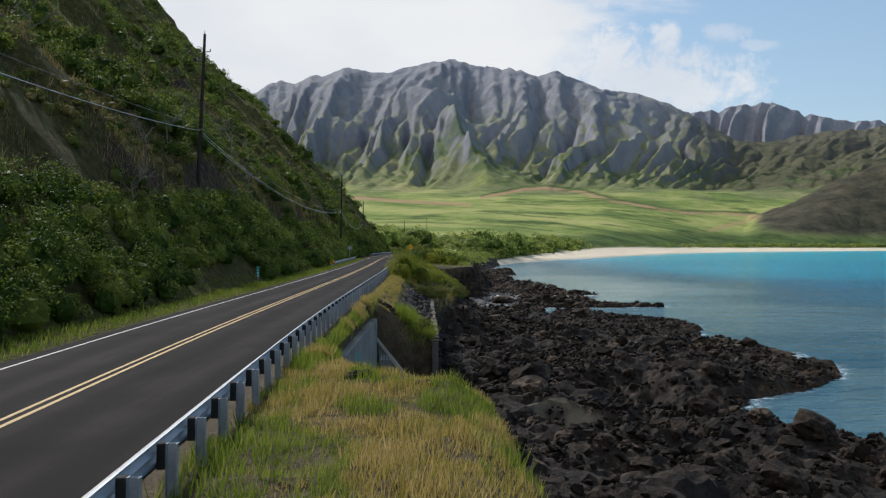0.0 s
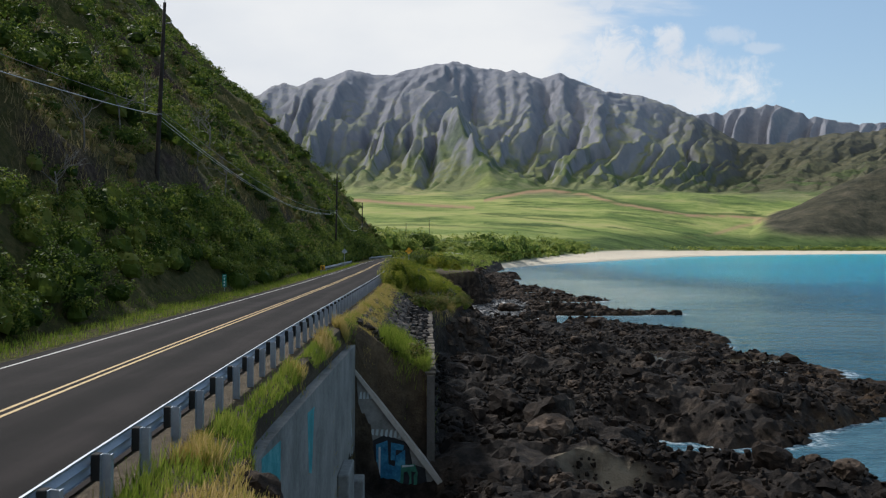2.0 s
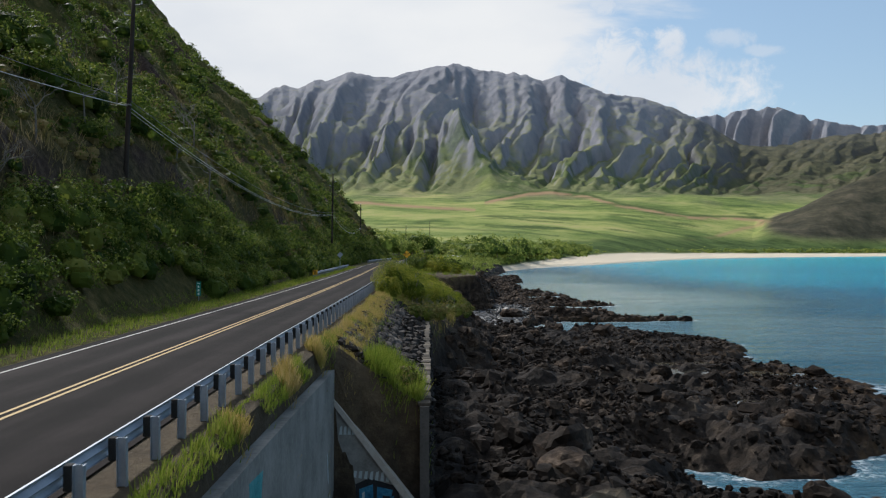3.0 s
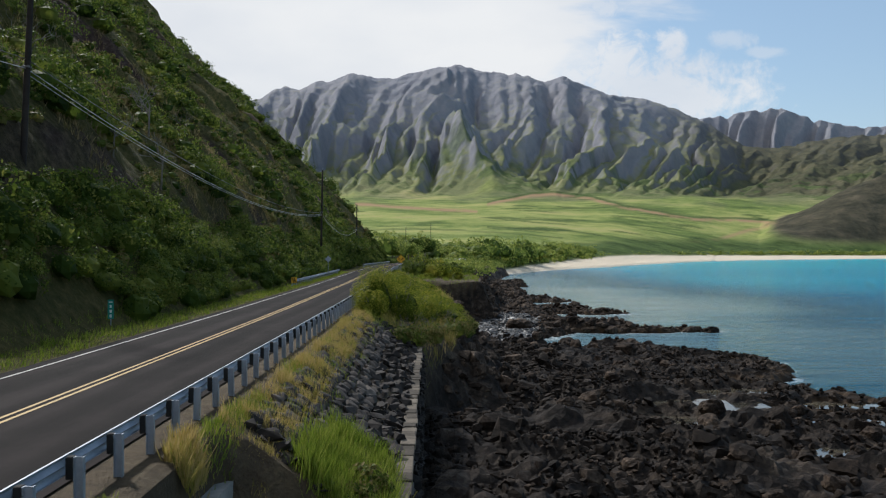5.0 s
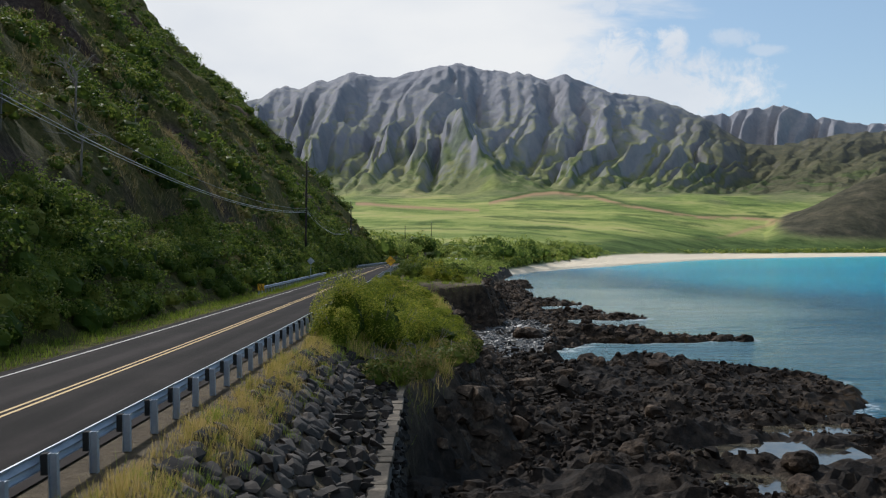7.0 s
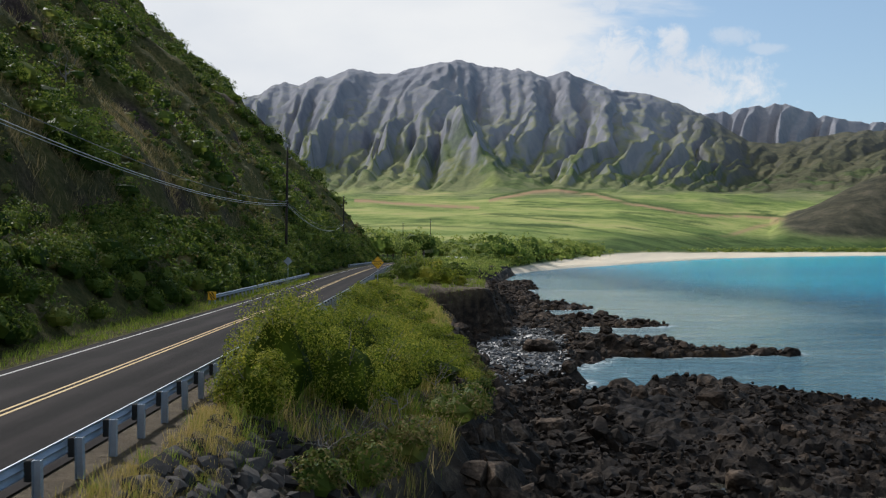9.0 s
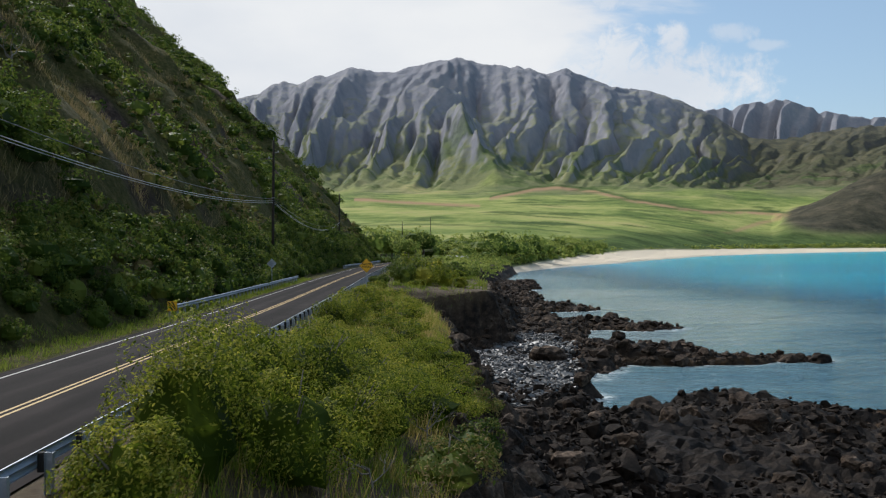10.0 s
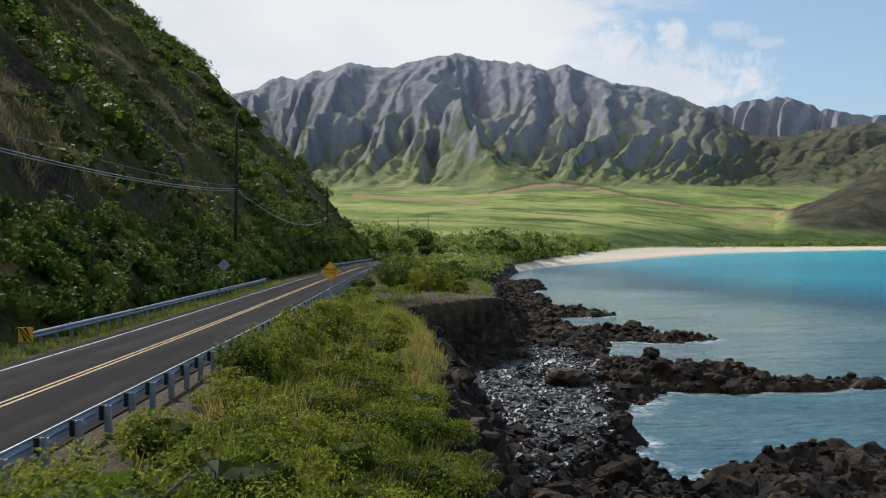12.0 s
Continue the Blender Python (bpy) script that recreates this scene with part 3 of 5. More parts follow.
def valley():
    # crest as sideways and upward slope from the bay
    cs = [-0.40, -0.30, -0.205, -0.181, -0.155, -0.139, -0.128, -0.11, -0.086, -0.056, -0.026, -0.011, 0.027, 0.057, 0.093, 0.12, 0.14, 0.164, 0.188, 0.224, 0.247, 0.277, 0.307, 0.331, 0.37, 0.42, 0.5, 0.7]
    ch = [0.10, 0.13, 0.149, 0.152, 0.168, 0.164, 0.168, 0.172, 0.179, 0.175, 0.178, 0.184, 0.189, 0.184, 0.181, 0.171, 0.176, 0.169, 0.159, 0.153, 0.148, 0.137, 0.119, 0.104, 0.104, 0.112, 0.12, 0.14]
    s = np.linspace(-0.32, 0.6, 640)
    e = np.concatenate([[-60, -6], np.arange(0, 90, 6), np.arange(90, 1300, 12), np.linspace(1310, 3000, 300), np.linspace(3020, 3500, 20)])
    S, E = np.meshgrid(s, e)
    shore = shore_at(S) + 7 * fbm(S * 14, S * 5, 2, 19)
    D = shore + np.where(E < 0, E, E * (4250 - shore) / 3500)
    inland = np.maximum(D - shore, 0)
    sand = np.interp(S, SHORE_S, SAND_W) * (1 + 0.2 * fbm(S * 30, S, 2, 23))
    side = step(S, 0.30, 0.42)
    foot = 2000 + 90 * fbm(S * 9, S * 3, 3, 8) + 60 * side
    crest_at = 3500.0
    crest = (np.interp(S, cs, ch) + 0.0032 + 0.0016 * fbm(S * 110, S * 0, 4, 2)) * crest_at + EYE[2]
    part_way = np.clip(inland / (foot - shore), 0, 1)
    floor = SEA - 1.2 + 2.6 * step(inland, 0, 30) + 3.2 * step(inland, 10, sand + 60) + 112 * step(inland, 0, 300) * part_way ** 1.35
    floor = floor + fbm(S * D / 260, D / 260, 4, 5) * np.minimum(inland * 0.006, 5) * step(inland, 200, 500)
    # spurs stand out of the cliffs, lean to the west as they come down and carry smaller ribs
    p = (D - foot) / (crest_at - foot)
    pc = np.clip(p, 0, 1)
    w = S + 0.085 * (1 - pc) + 0.030 * fbm(S * 8, D / 420, 4, 12) + 0.006 * fbm(S * 40, D / 120, 3, 13)

    def ribs(f, seed):
        """Sharp-crested ribs side by side, 0 in the ravines and 1 on the crests."""
        q = w * f + 0.35 * fbm(S * f * 0.4, D / 260, 3, seed) + seed * 3.1
        k = np.floor(q)
        share = 0.5 + 0.25 * TABLE[k.astype(int) & 255, seed]
        t = q - k
        return np.where(t < share, t / share, (1 - t) / (1 - share)) * (0.5 + 0.5 * TABLE[k.astype(int) & 255, seed + 1])

    spur = 0.50 * ribs(10, 33) + (0.32 * ribs(25, 44) + 0.20 * ribs(58, 55)) * (0.75 + 0.6 * fbm(S * 12, D / 400, 2, 56))
    # one great spur that runs far out into the valley
    axis = 0.020 + 0.012 * np.sin(pc * 5) + 0.06 * (1 - step(pc, 0.0, 0.42))
    lead = np.clip(1 - np.abs(S - axis + 0.006 * fbm(S * 30, D / 150, 3, 14)) / (0.016 + 0.06 * (1 - pc)), 0, 1)
    lead = lead * (1 - step(p, 0.42, 0.70)) * (0.85 + 0.15 * ribs(36, 61))
    push = 0.34 * (np.maximum(spur * (1 - 0.6 * step(lead, 0.0, 0.5)), 0) - 0.34) + 0.27 * lead
    push = push * step(p, 0.02, 0.30) * (1 - 0.75 * step(p, 0.72, 1.0)) * (1 - 0.45 * side)
    q = np.clip(p + push, 0, 1)
    # a long apron, then the cliff, easing off under the crest
    lift = 0.30 * np.minimum(q / 0.55, 1) ** 1.25 + 0.70 * step(q, 0.34, 1.06) / step(1.0, 0.34, 1.06)
    lift = lift * (1 - side) + (0.65 * q + 0.35 * q * q) * side
    lift = lift + 0.016 * fbm(S * 80, D / 55, 5, 66, 0.6) * step(p, 0.05, 0.3) * (1 - step(p, 0.85, 1.0))
    Z = np.where(E < 0, SEA - 3, floor + (crest - floor) * np.clip(lift, 0, 1))
    back = np.maximum(D - crest_at, 0)
    Z = np.where(back > 0, crest - 0.9 * back, Z)
    Z = np.minimum(Z, (crest - 4) * D / crest_at + 4)
    # hill by the far beach, dark from brown scrub and painted cloud shade
    k = np.clip((S - 0.35 + 0.008 * fbm(S * 30, D / 90, 3, 15)) / 0.125, 0, 1.5)
    knoll = 0.054 * 1650 * k * np.exp(-((inland - 420) / 210) ** 2) * step(inland, 90, 240)
    Z = np.maximum(Z, floor + knoll)
    Z = Z + fbm(S * D / 45, D / 45, 4, 14) * step(inland, 150, 400) * (0.8 + 9 * step(p, 0, 0.3) + 2.5 * step(knoll, 3, 30))
    X, Yw = EYE[0] + S * D, EYE[1] + D
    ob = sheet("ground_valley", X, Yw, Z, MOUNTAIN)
    dry = step(knoll, 4, 14)
    wild = step(p + 0.22 * fbm(S * 24, D / 160, 4, 3) + 0.10 * side, -0.10, 0.14)
    field = step(inland, sand + 40, sand + 140) * (1 - wild) * (1 - dry)
    layer(ob, "field", field)
    layer(ob, "beach", (E >= 0) * (1 - step(inland, sand, sand + 12)))
    # knoll and right-hand slope both take the scrub colour with cloud shade in it
    layer(ob, "dry", np.clip(dry + 0.8 * step(S + 0.03 * fbm(S * 20, D / 200, 3, 4), 0.22, 0.36) * step(p, 0.0, 0.22), 0, 1))
    # farm tracks and hedges follow the lie of the valley
    rise = (Z - EYE[2]) / np.maximum(D, 1) + 0.0008 * fbm(S * 60, D / 200, 3, 61)

    def line(ss, rr, width):
        return np.exp(-((rise - np.interp(S, ss, rr)) / width) ** 2) * (S > ss[0]) * (S < ss[-1]) * (inland > sand + 60)

    upper = ([0.06, 0.105, 0.13, 0.17, 0.20, 0.275, 0.33, 0.37], [0.048, 0.0575, 0.0590, 0.0540, 0.0460, 0.0330, 0.0310, 0.0280])
    shift = lambda r, d: [a + d for a in r]
    track = line(upper[0], shift(upper[1], -0.0022), 0.0019) + line([-0.08, -0.02, 0.05], [0.046, 0.042, 0.038], 0.0016) + 0.7 * line([0.255, 0.30, 0.36], [0.0015, 0.0075, 0.024], 0.0022)
    layer(ob, "track", np.clip(track, 0, 1) * (1 - dry) * step(fbm(S * 60, D / 100, 3, 71), -0.75, -0.1))
    hedge = line(upper[0], upper[1], 0.0011) + line([0.06, 0.14, 0.21, 0.26], [0.022, 0.019, 0.008, 0.001], 0.0010) + 0.7 * line([-0.1, 0.0, 0.1, 0.14], [0.018, 0.020, 0.014, 0.010], 0.0009) + 0.6 * line([0.1, 0.2, 0.3], [0.032, 0.026, 0.014], 0.0008)
    scrub = step(inland, sand + 8, sand + 30) * (1 - step(inland, sand + 130, sand + 260)) + 0.75 * field * step(fbm(S * D / 80, D / 60, 4, 81), 0.30, 0.5) + hedge
    scrub = scrub + wild * step(fbm(S * D / 50, D / 50, 4, 83), 0.0, 0.35) * 0.7 * (1 - step(p, 0.3, 0.6))
    layer(ob, "scrub", np.clip(scrub, 0, 1) * (1 - dry))
    tagged(ob, "green valley under fluted volcanic mountains, haze painted into their grey rock", "mountains", kind="structure")
    # ridge behind, in the same haze-tinted rock
    s = np.linspace(0.2, 0.75, 420)
    d = np.linspace(4000, 4700, 90)
    S, D = np.meshgrid(s, d)
    cr = np.interp(S, [0.2, 0.289, 0.33, 0.367, 0.39, 0.426, 0.466, 0.55, 0.75], [0.115, 0.138, 0.1445, 0.15, 0.142, 0.133, 0.129, 0.133, 0.12])
    p = np.clip((D - 4000) / 600, 0, 1)
    w = S + 0.03 * (1 - p) + 0.01 * fbm(S * 20, D / 250, 3, 16)
    spur = 0.6 * np.abs((w * 21) % 1 - 0.5) * 2 + 0.4 * np.abs((w * 53 + 0.3 * fbm(S * 30, D / 200, 2, 17)) % 1 - 0.5) * 2
    q = np.clip(p + 0.35 * (spur - 0.45) * step(p, 0.05, 0.3) * (1 - 0.8 * step(p, 0.7, 1.0)), 0, 1)
    Z = (cr + 0.001 * fbm(S * 120, S * 0, 3, 18)) * 4600 * (0.25 + 0.75 * q ** 1.4) + 8 * fbm(S * 150, D / 50, 4, 19)
    Z = np.minimum(Z, cr * D) - np.maximum(D - 4600, 0)
    tagged(sheet("ground_ridge", EYE[0] + S * D, EYE[1] + D, Z, MOUNTAIN), "distant mountain ridge with haze painted into its rock colour", "mountains", kind="structure")


valley()

# tide pools
for cx, cy, rx, ry, h in POOLS:
    bm = bmesh.new()
    bmesh.ops.create_grid(bm, x_segments=10, y_segments=8, size=1, matrix=Matrix.LocRotScale((cx, cy, SEA + h), None, (rx * 1.5, ry * 1.6, 1)))
    for v in list(bm.verts):
        if math.hypot((v.co.x - cx) / rx, (v.co.y - cy) / ry) > 1.55:
            bm.verts.remove(v)
    tagged(part("water_pool", bm, POOL), "still tide pool among black rocks", "tide pool", kind="structure")


def ground_z(x, y):
    return float(coast_height(np.array([float(x)]), np.array([float(y)]))[0][0])


# ---- guardrails ----
def beam_profile():
    """Half-width offsets and heights of a W beam, about its middle."""
    return [(0.0, 0.155), (0.035, 0.15), (0.075, 0.105), (0.08, 0.07), (0.045, 0.035), (0.0, 0.0), (0.045, -0.035), (0.08, -0.07), (0.075, -0.105), (0.035, -0.15), (0.0, -0.155)]


def beam_mesh(length):
    bm = bmesh.new()
    rows = []
    for y in (0, length):
        rows.append([[bm.verts.new((x * 1.0 + o, y, z)) for x, z in beam_profile()] for o in (0, 0.012)])
    n = len(beam_profile())
    for k in range(n - 1):
        for o in (0, 1):
            a, b = rows[0][o], rows[1][o]
            bm.faces.new((a[k], a[k + 1], b[k + 1], b[k]))
    for k in (0, n - 1):
        bm.faces.new((rows[0][0][k], rows[0][1][k], rows[1][1][k], rows[1][0][k]))
    return bm


def post_mesh():
    """An I-shaped steel post, its top at 0."""
    bm = bmesh.new()
    for x0, x1, y0, y1 in ((-0.075, -0.062, -0.06, 0.06), (0.062, 0.075, -0.06, 0.06), (-0.062, 0.062, -0.006, 0.006)):
        box(bm, x0, x1, y0, y1, -1.15, 0.0)
    return bm


def shared(name, mesh, parent, m, label=""):
    ob = new(name, mesh)
    ob.parent = parent
    ob.matrix_basis = m
    return tagged(ob, label) if label else ob


def mesh_of(name, bm, material):
    me = bpy.data.meshes.new(name)
    bm.to_mesh(me)
    bm.free()
    me.materials.append(material)
    return me


POST, BEAM = mesh_of("post", post_mesh(), GALVANISED), mesh_of("beam", beam_mesh(1.905), GALVANISED)
BLOCK = mesh_of("block", box(bmesh.new(), -0.06, 0.06, -0.085, 0.085, -0.36, 0.0, 0.012), BLOCK_WOOD)


def guardrail(label, u, y0, count, side, tilt_start=0):
    """side: 1 with the beam towards -x of the posts (seaward rail), -1 the other way round."""
    rail = tagged(new("guardrail"), label, "guardrail", "road guardrails")
    rail.location = (float(mid(y0)) + u, y0, float(fall(y0)))
    base = rail.location.copy()
    r = random.Random(int(y0))
    for k in range(count):
        y = y0 + 1.905 * k
        x, z = float(mid(y)) + u, float(fall(y))
        lean = r.uniform(-1.2, 1.2)
        shared("post", POST, rail, pose(x - base.x, y - base.y, z + 0.73 - base.z, r.uniform(-1, 1), lean, r.uniform(-2, 2)), "" if k else "weathered blue-grey steel post")
        shared("block", BLOCK, rail, pose(x - side * 0.135 - base.x, y - base.y, z + 0.74 - base.z, 0, lean, 0), "" if k else "black offset block")
        if k < count - 1:
            x2, z2 = float(mid(y + 1.905)) + u, float(fall(y + 1.905))
            turn = -math.degrees(math.atan2(x2 - x, 1.905))
            m = pose(x - side * 0.205 - base.x, y - base.y, z + 0.6 - base.z, math.degrees(math.atan2(z2 - z, 1.905)), 0, turn)
            if side > 0:
                m = m @ Matrix.Diagonal((-1, 1, 1, 1))
            shared("beam", BEAM, rail, m, "" if k else "galvanised W-shaped rail beam")
    return rail


guardrail("galvanised steel guardrail on I-posts with black blocks", 4.45, 70.9 - 1.905 * 52, 173, 1)
near_rail = guardrail("short galvanised guardrail beside the inland verge", -5.55, 152.9, 36, -1)
guardrail("short galvanised guardrail at the far bend", -5.6, 296, 40, -1)

SIGN_YELLOW = mottled("sign_yellow", [(0.3, (0.72, 0.36, 0.01)), (0.7, (0.85, 0.47, 0.02))], 1.5, 18, 0.45, 0.4, 0.02, 0.002)
SIGN_BLACK = mottled("sign_black", [(0.3, (0.01, 0.01, 0.01)), (0.7, (0.02, 0.02, 0.02))], 2, 20, 0.5)
SIGN_GREEN = mottled("sign_green", [(0.3, (0.0, 0.17, 0.13)), (0.7, (0.01, 0.26, 0.2))], 2, 20, 0.4, 0.4, 0.02, 0.002)
SIGN_WHITE = mottled("sign_white", [(0.3, (0.5, 0.62, 0.58)), (0.7, (0.75, 0.8, 0.78))], 2, 20, 0.5)


def end_marker():
    bm = box(bmesh.new(), -0.32, 0.32, -0.015, 0.015, 0.38, 1.02, 0.008)
    marker = part("marker_panel", bm, SIGN_YELLOW, near_rail, "yellow panel with black diagonal stripes")
    marker.location = (0.25, -0.35, 0)
    for k in (-1, 0, 1):
        bm = bmesh.new()
        c = k * 0.27
        pts = [(max(-0.3, min(0.3, c + a)), b) for a, b in ((-0.36, 0.99), (-0.22, 0.99), (0.36, 0.41), (0.22, 0.41))]
        vs = [bm.verts.new((x, -0.021, z)) for x, z in pts]
        bm.faces.new(vs)
        part("stripe", bm, SIGN_BLACK, marker)


end_marker()


# ---- signs ----
def lettering(text, size, material, parent, m):
    cu = bpy.data.curves.new("lettering", "FONT")
    cu.body, cu.size, cu.align_x, cu.align_y = text, size, "CENTER", "CENTER"
    cu.offset = size * 0.02
    tmp = bpy.data.objects.new("lettering", cu)
    me = bpy.data.meshes.new_from_object(tmp)
    bpy.data.objects.remove(tmp)
    me.materials.append(material)
    ob = new("lettering", me)
    ob.parent = parent
    ob.matrix_basis = m
    return ob


def warning_sign(x, y, z):
    g = ground_z(x, y)
    s = tagged(new("warning_sign"), "yellow diamond warning sign on a steel post beside the guardrail", "road sign")
    s.location = (x, y, g)
    c = z - g
    bm = bmesh.new()
    box(bm, -0.03, 0.03, 0.01, 0.06, -0.3, c + 0.45, 0.004)
    part("post", bm, GALVANISED, s)
    bm = bmesh.new()
    h = 0.57
    front = [bm.verts.new(p) for p in ((0, 0, -h), (h, 0, 0), (0, 0, h), (-h, 0, 0))]
    f = bm.faces.new(front)
    ex = bmesh.ops.extrude_face_region(bm, geom=[f])
    bmesh.ops.translate(bm, vec=(0, -0.006, 0), verts=[v for v in ex["geom"] if isinstance(v, bmesh.types.BMVert)])
    edges = [e for e in bm.edges if abs(e.verts[0].co.x - e.verts[1].co.x) + abs(e.verts[0].co.z - e.verts[1].co.z) < 1e-5]
    bmesh.ops.bevel(bm, geom=edges, offset=0.06, segments=3, affect="EDGES", profile=0.5)
    plate = part("plate", bm, SIGN_YELLOW, s, "yellow diamond plate")
    plate.location = (0, 0.0, c)
    for line, dz in (("FALLEN", 0.1), ("ROCKS", -0.1)):
        lettering(line, 0.21, SIGN_BLACK, plate, pose(0, -0.011, dz, 90, 0, 0))
    for a in range(4):
        bm = bmesh.new()
        box(bm, -0.34, 0.34, -0.0105, -0.008, -0.008, 0.008)
        rim = part("rim_line", bm, SIGN_BLACK, plate)
        rim.matrix_basis = pose(0.26 * (1, 1, -1, -1)[a], 0, 0.26 * (1, -1, 1, -1)[a], 0, (45, -45, -45, 45)[a], 0)


warning_sign(-0.43, 165, 2.56)


def sign_back(x, y, z):
    """A diamond sign for the other lane: its bare metal back shows."""
    g = float(fall(y)) - 0.3
    s = tagged(new("road_sign"), "grey metal back of a diamond road sign on a post", "road sign")
    s.location = (x, y, g)
    part("post", box(bmesh.new(), -0.03, 0.03, -0.06, -0.012, -0.3, z - g + 0.4, 0.004), GALVANISED, s)
    plate = part("plate", prism([(0, -0.54), (0.54, 0), (0, 0.54), (-0.54, 0)], 1, -0.005, 0.005), GALVANISED, s, "dull grey aluminium plate")
    plate.location = (0, 0, z - g)
    for dz in (-0.25, 0.25):
        part("bolt", tube(bmesh.new(), [(0, -0.075, dz), (0, -0.055, dz)], 0.02, 6), STEEL, plate)


def mile_marker(x, y):
    g = float(hill_height(np.array([float(mid(y)) - x]), np.array([float(y)]))[0])
    s = tagged(new("mile_marker"), "narrow green marker plate with white bars in the verge", "road sign")
    s.location = (x, y, g)
    part("post", box(bmesh.new(), -0.025, 0.025, 0.012, 0.05, -0.3, 1.1, 0.004), GALVANISED, s)
    plate = part("plate", box(bmesh.new(), -0.16, 0.16, -0.006, 0.006, 1.3 - g - 1.02, 1.3 - g, 0.004), SIGN_GREEN, s, "green reflective plate")
    for dz, w, h in ((-0.13, 0.2, 0.05), (-0.36, 0.1, 0.15), (-0.62, 0.12, 0.16), (-0.87, 0.12, 0.16)):
        part("bar", box(bmesh.new(), -w / 2, w / 2, -0.011, -0.008, 1.3 - g + dz - h / 2, 1.3 - g + dz + h / 2), SIGN_WHITE, plate)


mile_marker(-13.5, 92.9)


# ---- utility poles and wires ----
STEEL = mottled("grey_line_hardware", [(0.3, (0.1, 0.1, 0.1)), (0.7, (0.22, 0.22, 0.22))], 2, 20, 0.5)
INSULATOR = mottled("pale_insulator", [(0.3, (0.35, 0.36, 0.36)), (0.7, (0.55, 0.56, 0.56))], 2, 20, 0.3, 0.5)


def utility_pole(x, y, base, top, lean, arms=True):
    p = tagged(new("utility_pole"), "dark wooden utility pole with short crossarms on the scrubby slope", "utility pole", "utility poles along the road")
    p.location = (x, y, base)
    h = top - base
    part("pole", tube(bmesh.new(), [(lean * k / 6, 0, -1 + (h + 1) * k / 6) for k in range(7)], [0.2, 0.19, 0.185, 0.175, 0.165, 0.15, 0.13], 10), POLE_WOOD, p, smooth=True)
    for dz, side in ((-1.75, 1), (-2.55, -1)):
        z = h + dz
        cx = lean * z / h
        arm = part("crossarm", tube(bmesh.new(), [(cx, 0, z), (cx + side * 0.65, 0, z + 0.06)], 0.05, 6), STEEL, p)
        ins = part("insulator", tube(bmesh.new(), [(cx + side * 0.62, 0, z + 0.06), (cx + side * 0.62, 0, z + 0.3)], [0.06, 0.04], 8), INSULATOR, arm)
    part("cap_pin", tube(bmesh.new(), [(lean, 0, h - 0.05), (lean, 0, h + 0.35)], [0.05, 0.03], 6), INSULATOR, p)
    part("cable_clamp", box(bmesh.new(), lean * 0.4 - 0.2, lean * 0.4 + 0.2, -0.2, 0.2, h * 0.4, h * 0.4 + 0.12, 0.02), STEEL, p)
    return p


utility_pole(-20.24, 97.7, 8.2, 23.8, 0.79)
utility_pole(-16.9, 219, 5.3, 18.5, 0.25)
utility_pole(-19.6, 338, 5.5, 17.5, 0.1)
utility_pole(-19.9, -26, 9.0, 23.5, 0.3)
utility_pole(-9, 520, 0.0, 14.5, 0.0)
utility_pole(3.5, 640, 4, 19.5, 0.0)

CABLE = mottled("black_cable", [(0.3, (0.03, 0.03, 0.03)), (0.7, (0.06, 0.06, 0.06))], 1, 10, 0.4, 0.5)
CABLE_PALE = mottled("bare_cable", [(0.3, (0.3, 0.3, 0.3)), (0.7, (0.45, 0.45, 0.45))], 1, 10, 0.35, 0.5)


def cable(a, b, sag, radius, mat, label):
    a, b = Vector(a), Vector(b)
    pts = [a.lerp(b, k / 30) - Vector((0, 0, 4 * sag * (k / 30) * (1 - k / 30))) for k in range(31)]
    tagged(part("cable", tube(bmesh.new(), pts, radius, 5), mat, smooth=True), label, "cable", "overhead cables")


for z, sag, r, m, lab in ((14.95, 1.8, 0.022, CABLE, "sagging black overhead cable between the poles"), (14.4, 2.3, 0.03, CABLE_PALE, "sagging pale overhead cable between the poles")):
    cable((-19.7, -26, z), (-19.95, 97.7, z), sag, r, m, lab)
for z0, z1, sag, r, m in ((14.95, 10.5, 2.2, 0.03, CABLE), (14.4, 10.25, 2.7, 0.03, CABLE_PALE), (14.1, 10.0, 2.6, 0.025, CABLE_PALE)):
    cable((-19.95, 97.7, z0), (-16.8, 219, z1), sag, r, m, "sagging overhead cable between the poles")
    cable((-16.8, 219, z1), (-19.5, 338, z1 - 0.5), sag, r, m, "sagging overhead cable between the poles")

# ---- concrete wall with wing wall ----
PAINT_TEAL = mottled("teal_spray_paint", [(0.3, (0.02, 0.14, 0.15)), (0.5, (0.05, 0.26, 0.28)), (0.7, (0.2, 0.4, 0.4))], 1.2, 8, 0.8)
PAINT_BLUE = mottled("blue_spray_paint", [(0.3, (0.01, 0.05, 0.11)), (0.5, (0.03, 0.16, 0.27)), (0.72, (0.12, 0.36, 0.45))], 1.8, 8, 0.8)
PAINT_BLACK = mottled("black_spray_paint", [(0.3, (0.012, 0.012, 0.014)), (0.7, (0.035, 0.035, 0.038))], 2, 9, 0.8)
PAINT_PALE = mottled("pale_spray_paint", [(0.3, (0.3, 0.36, 0.36)), (0.7, (0.5, 0.55, 0.55))], 2, 9, 0.8)
PAINT_GREEN = mottled("green_spray_paint", [(0.3, (0.02, 0.09, 0.06)), (0.7, (0.06, 0.22, 0.15))], 2, 9, 0.8)


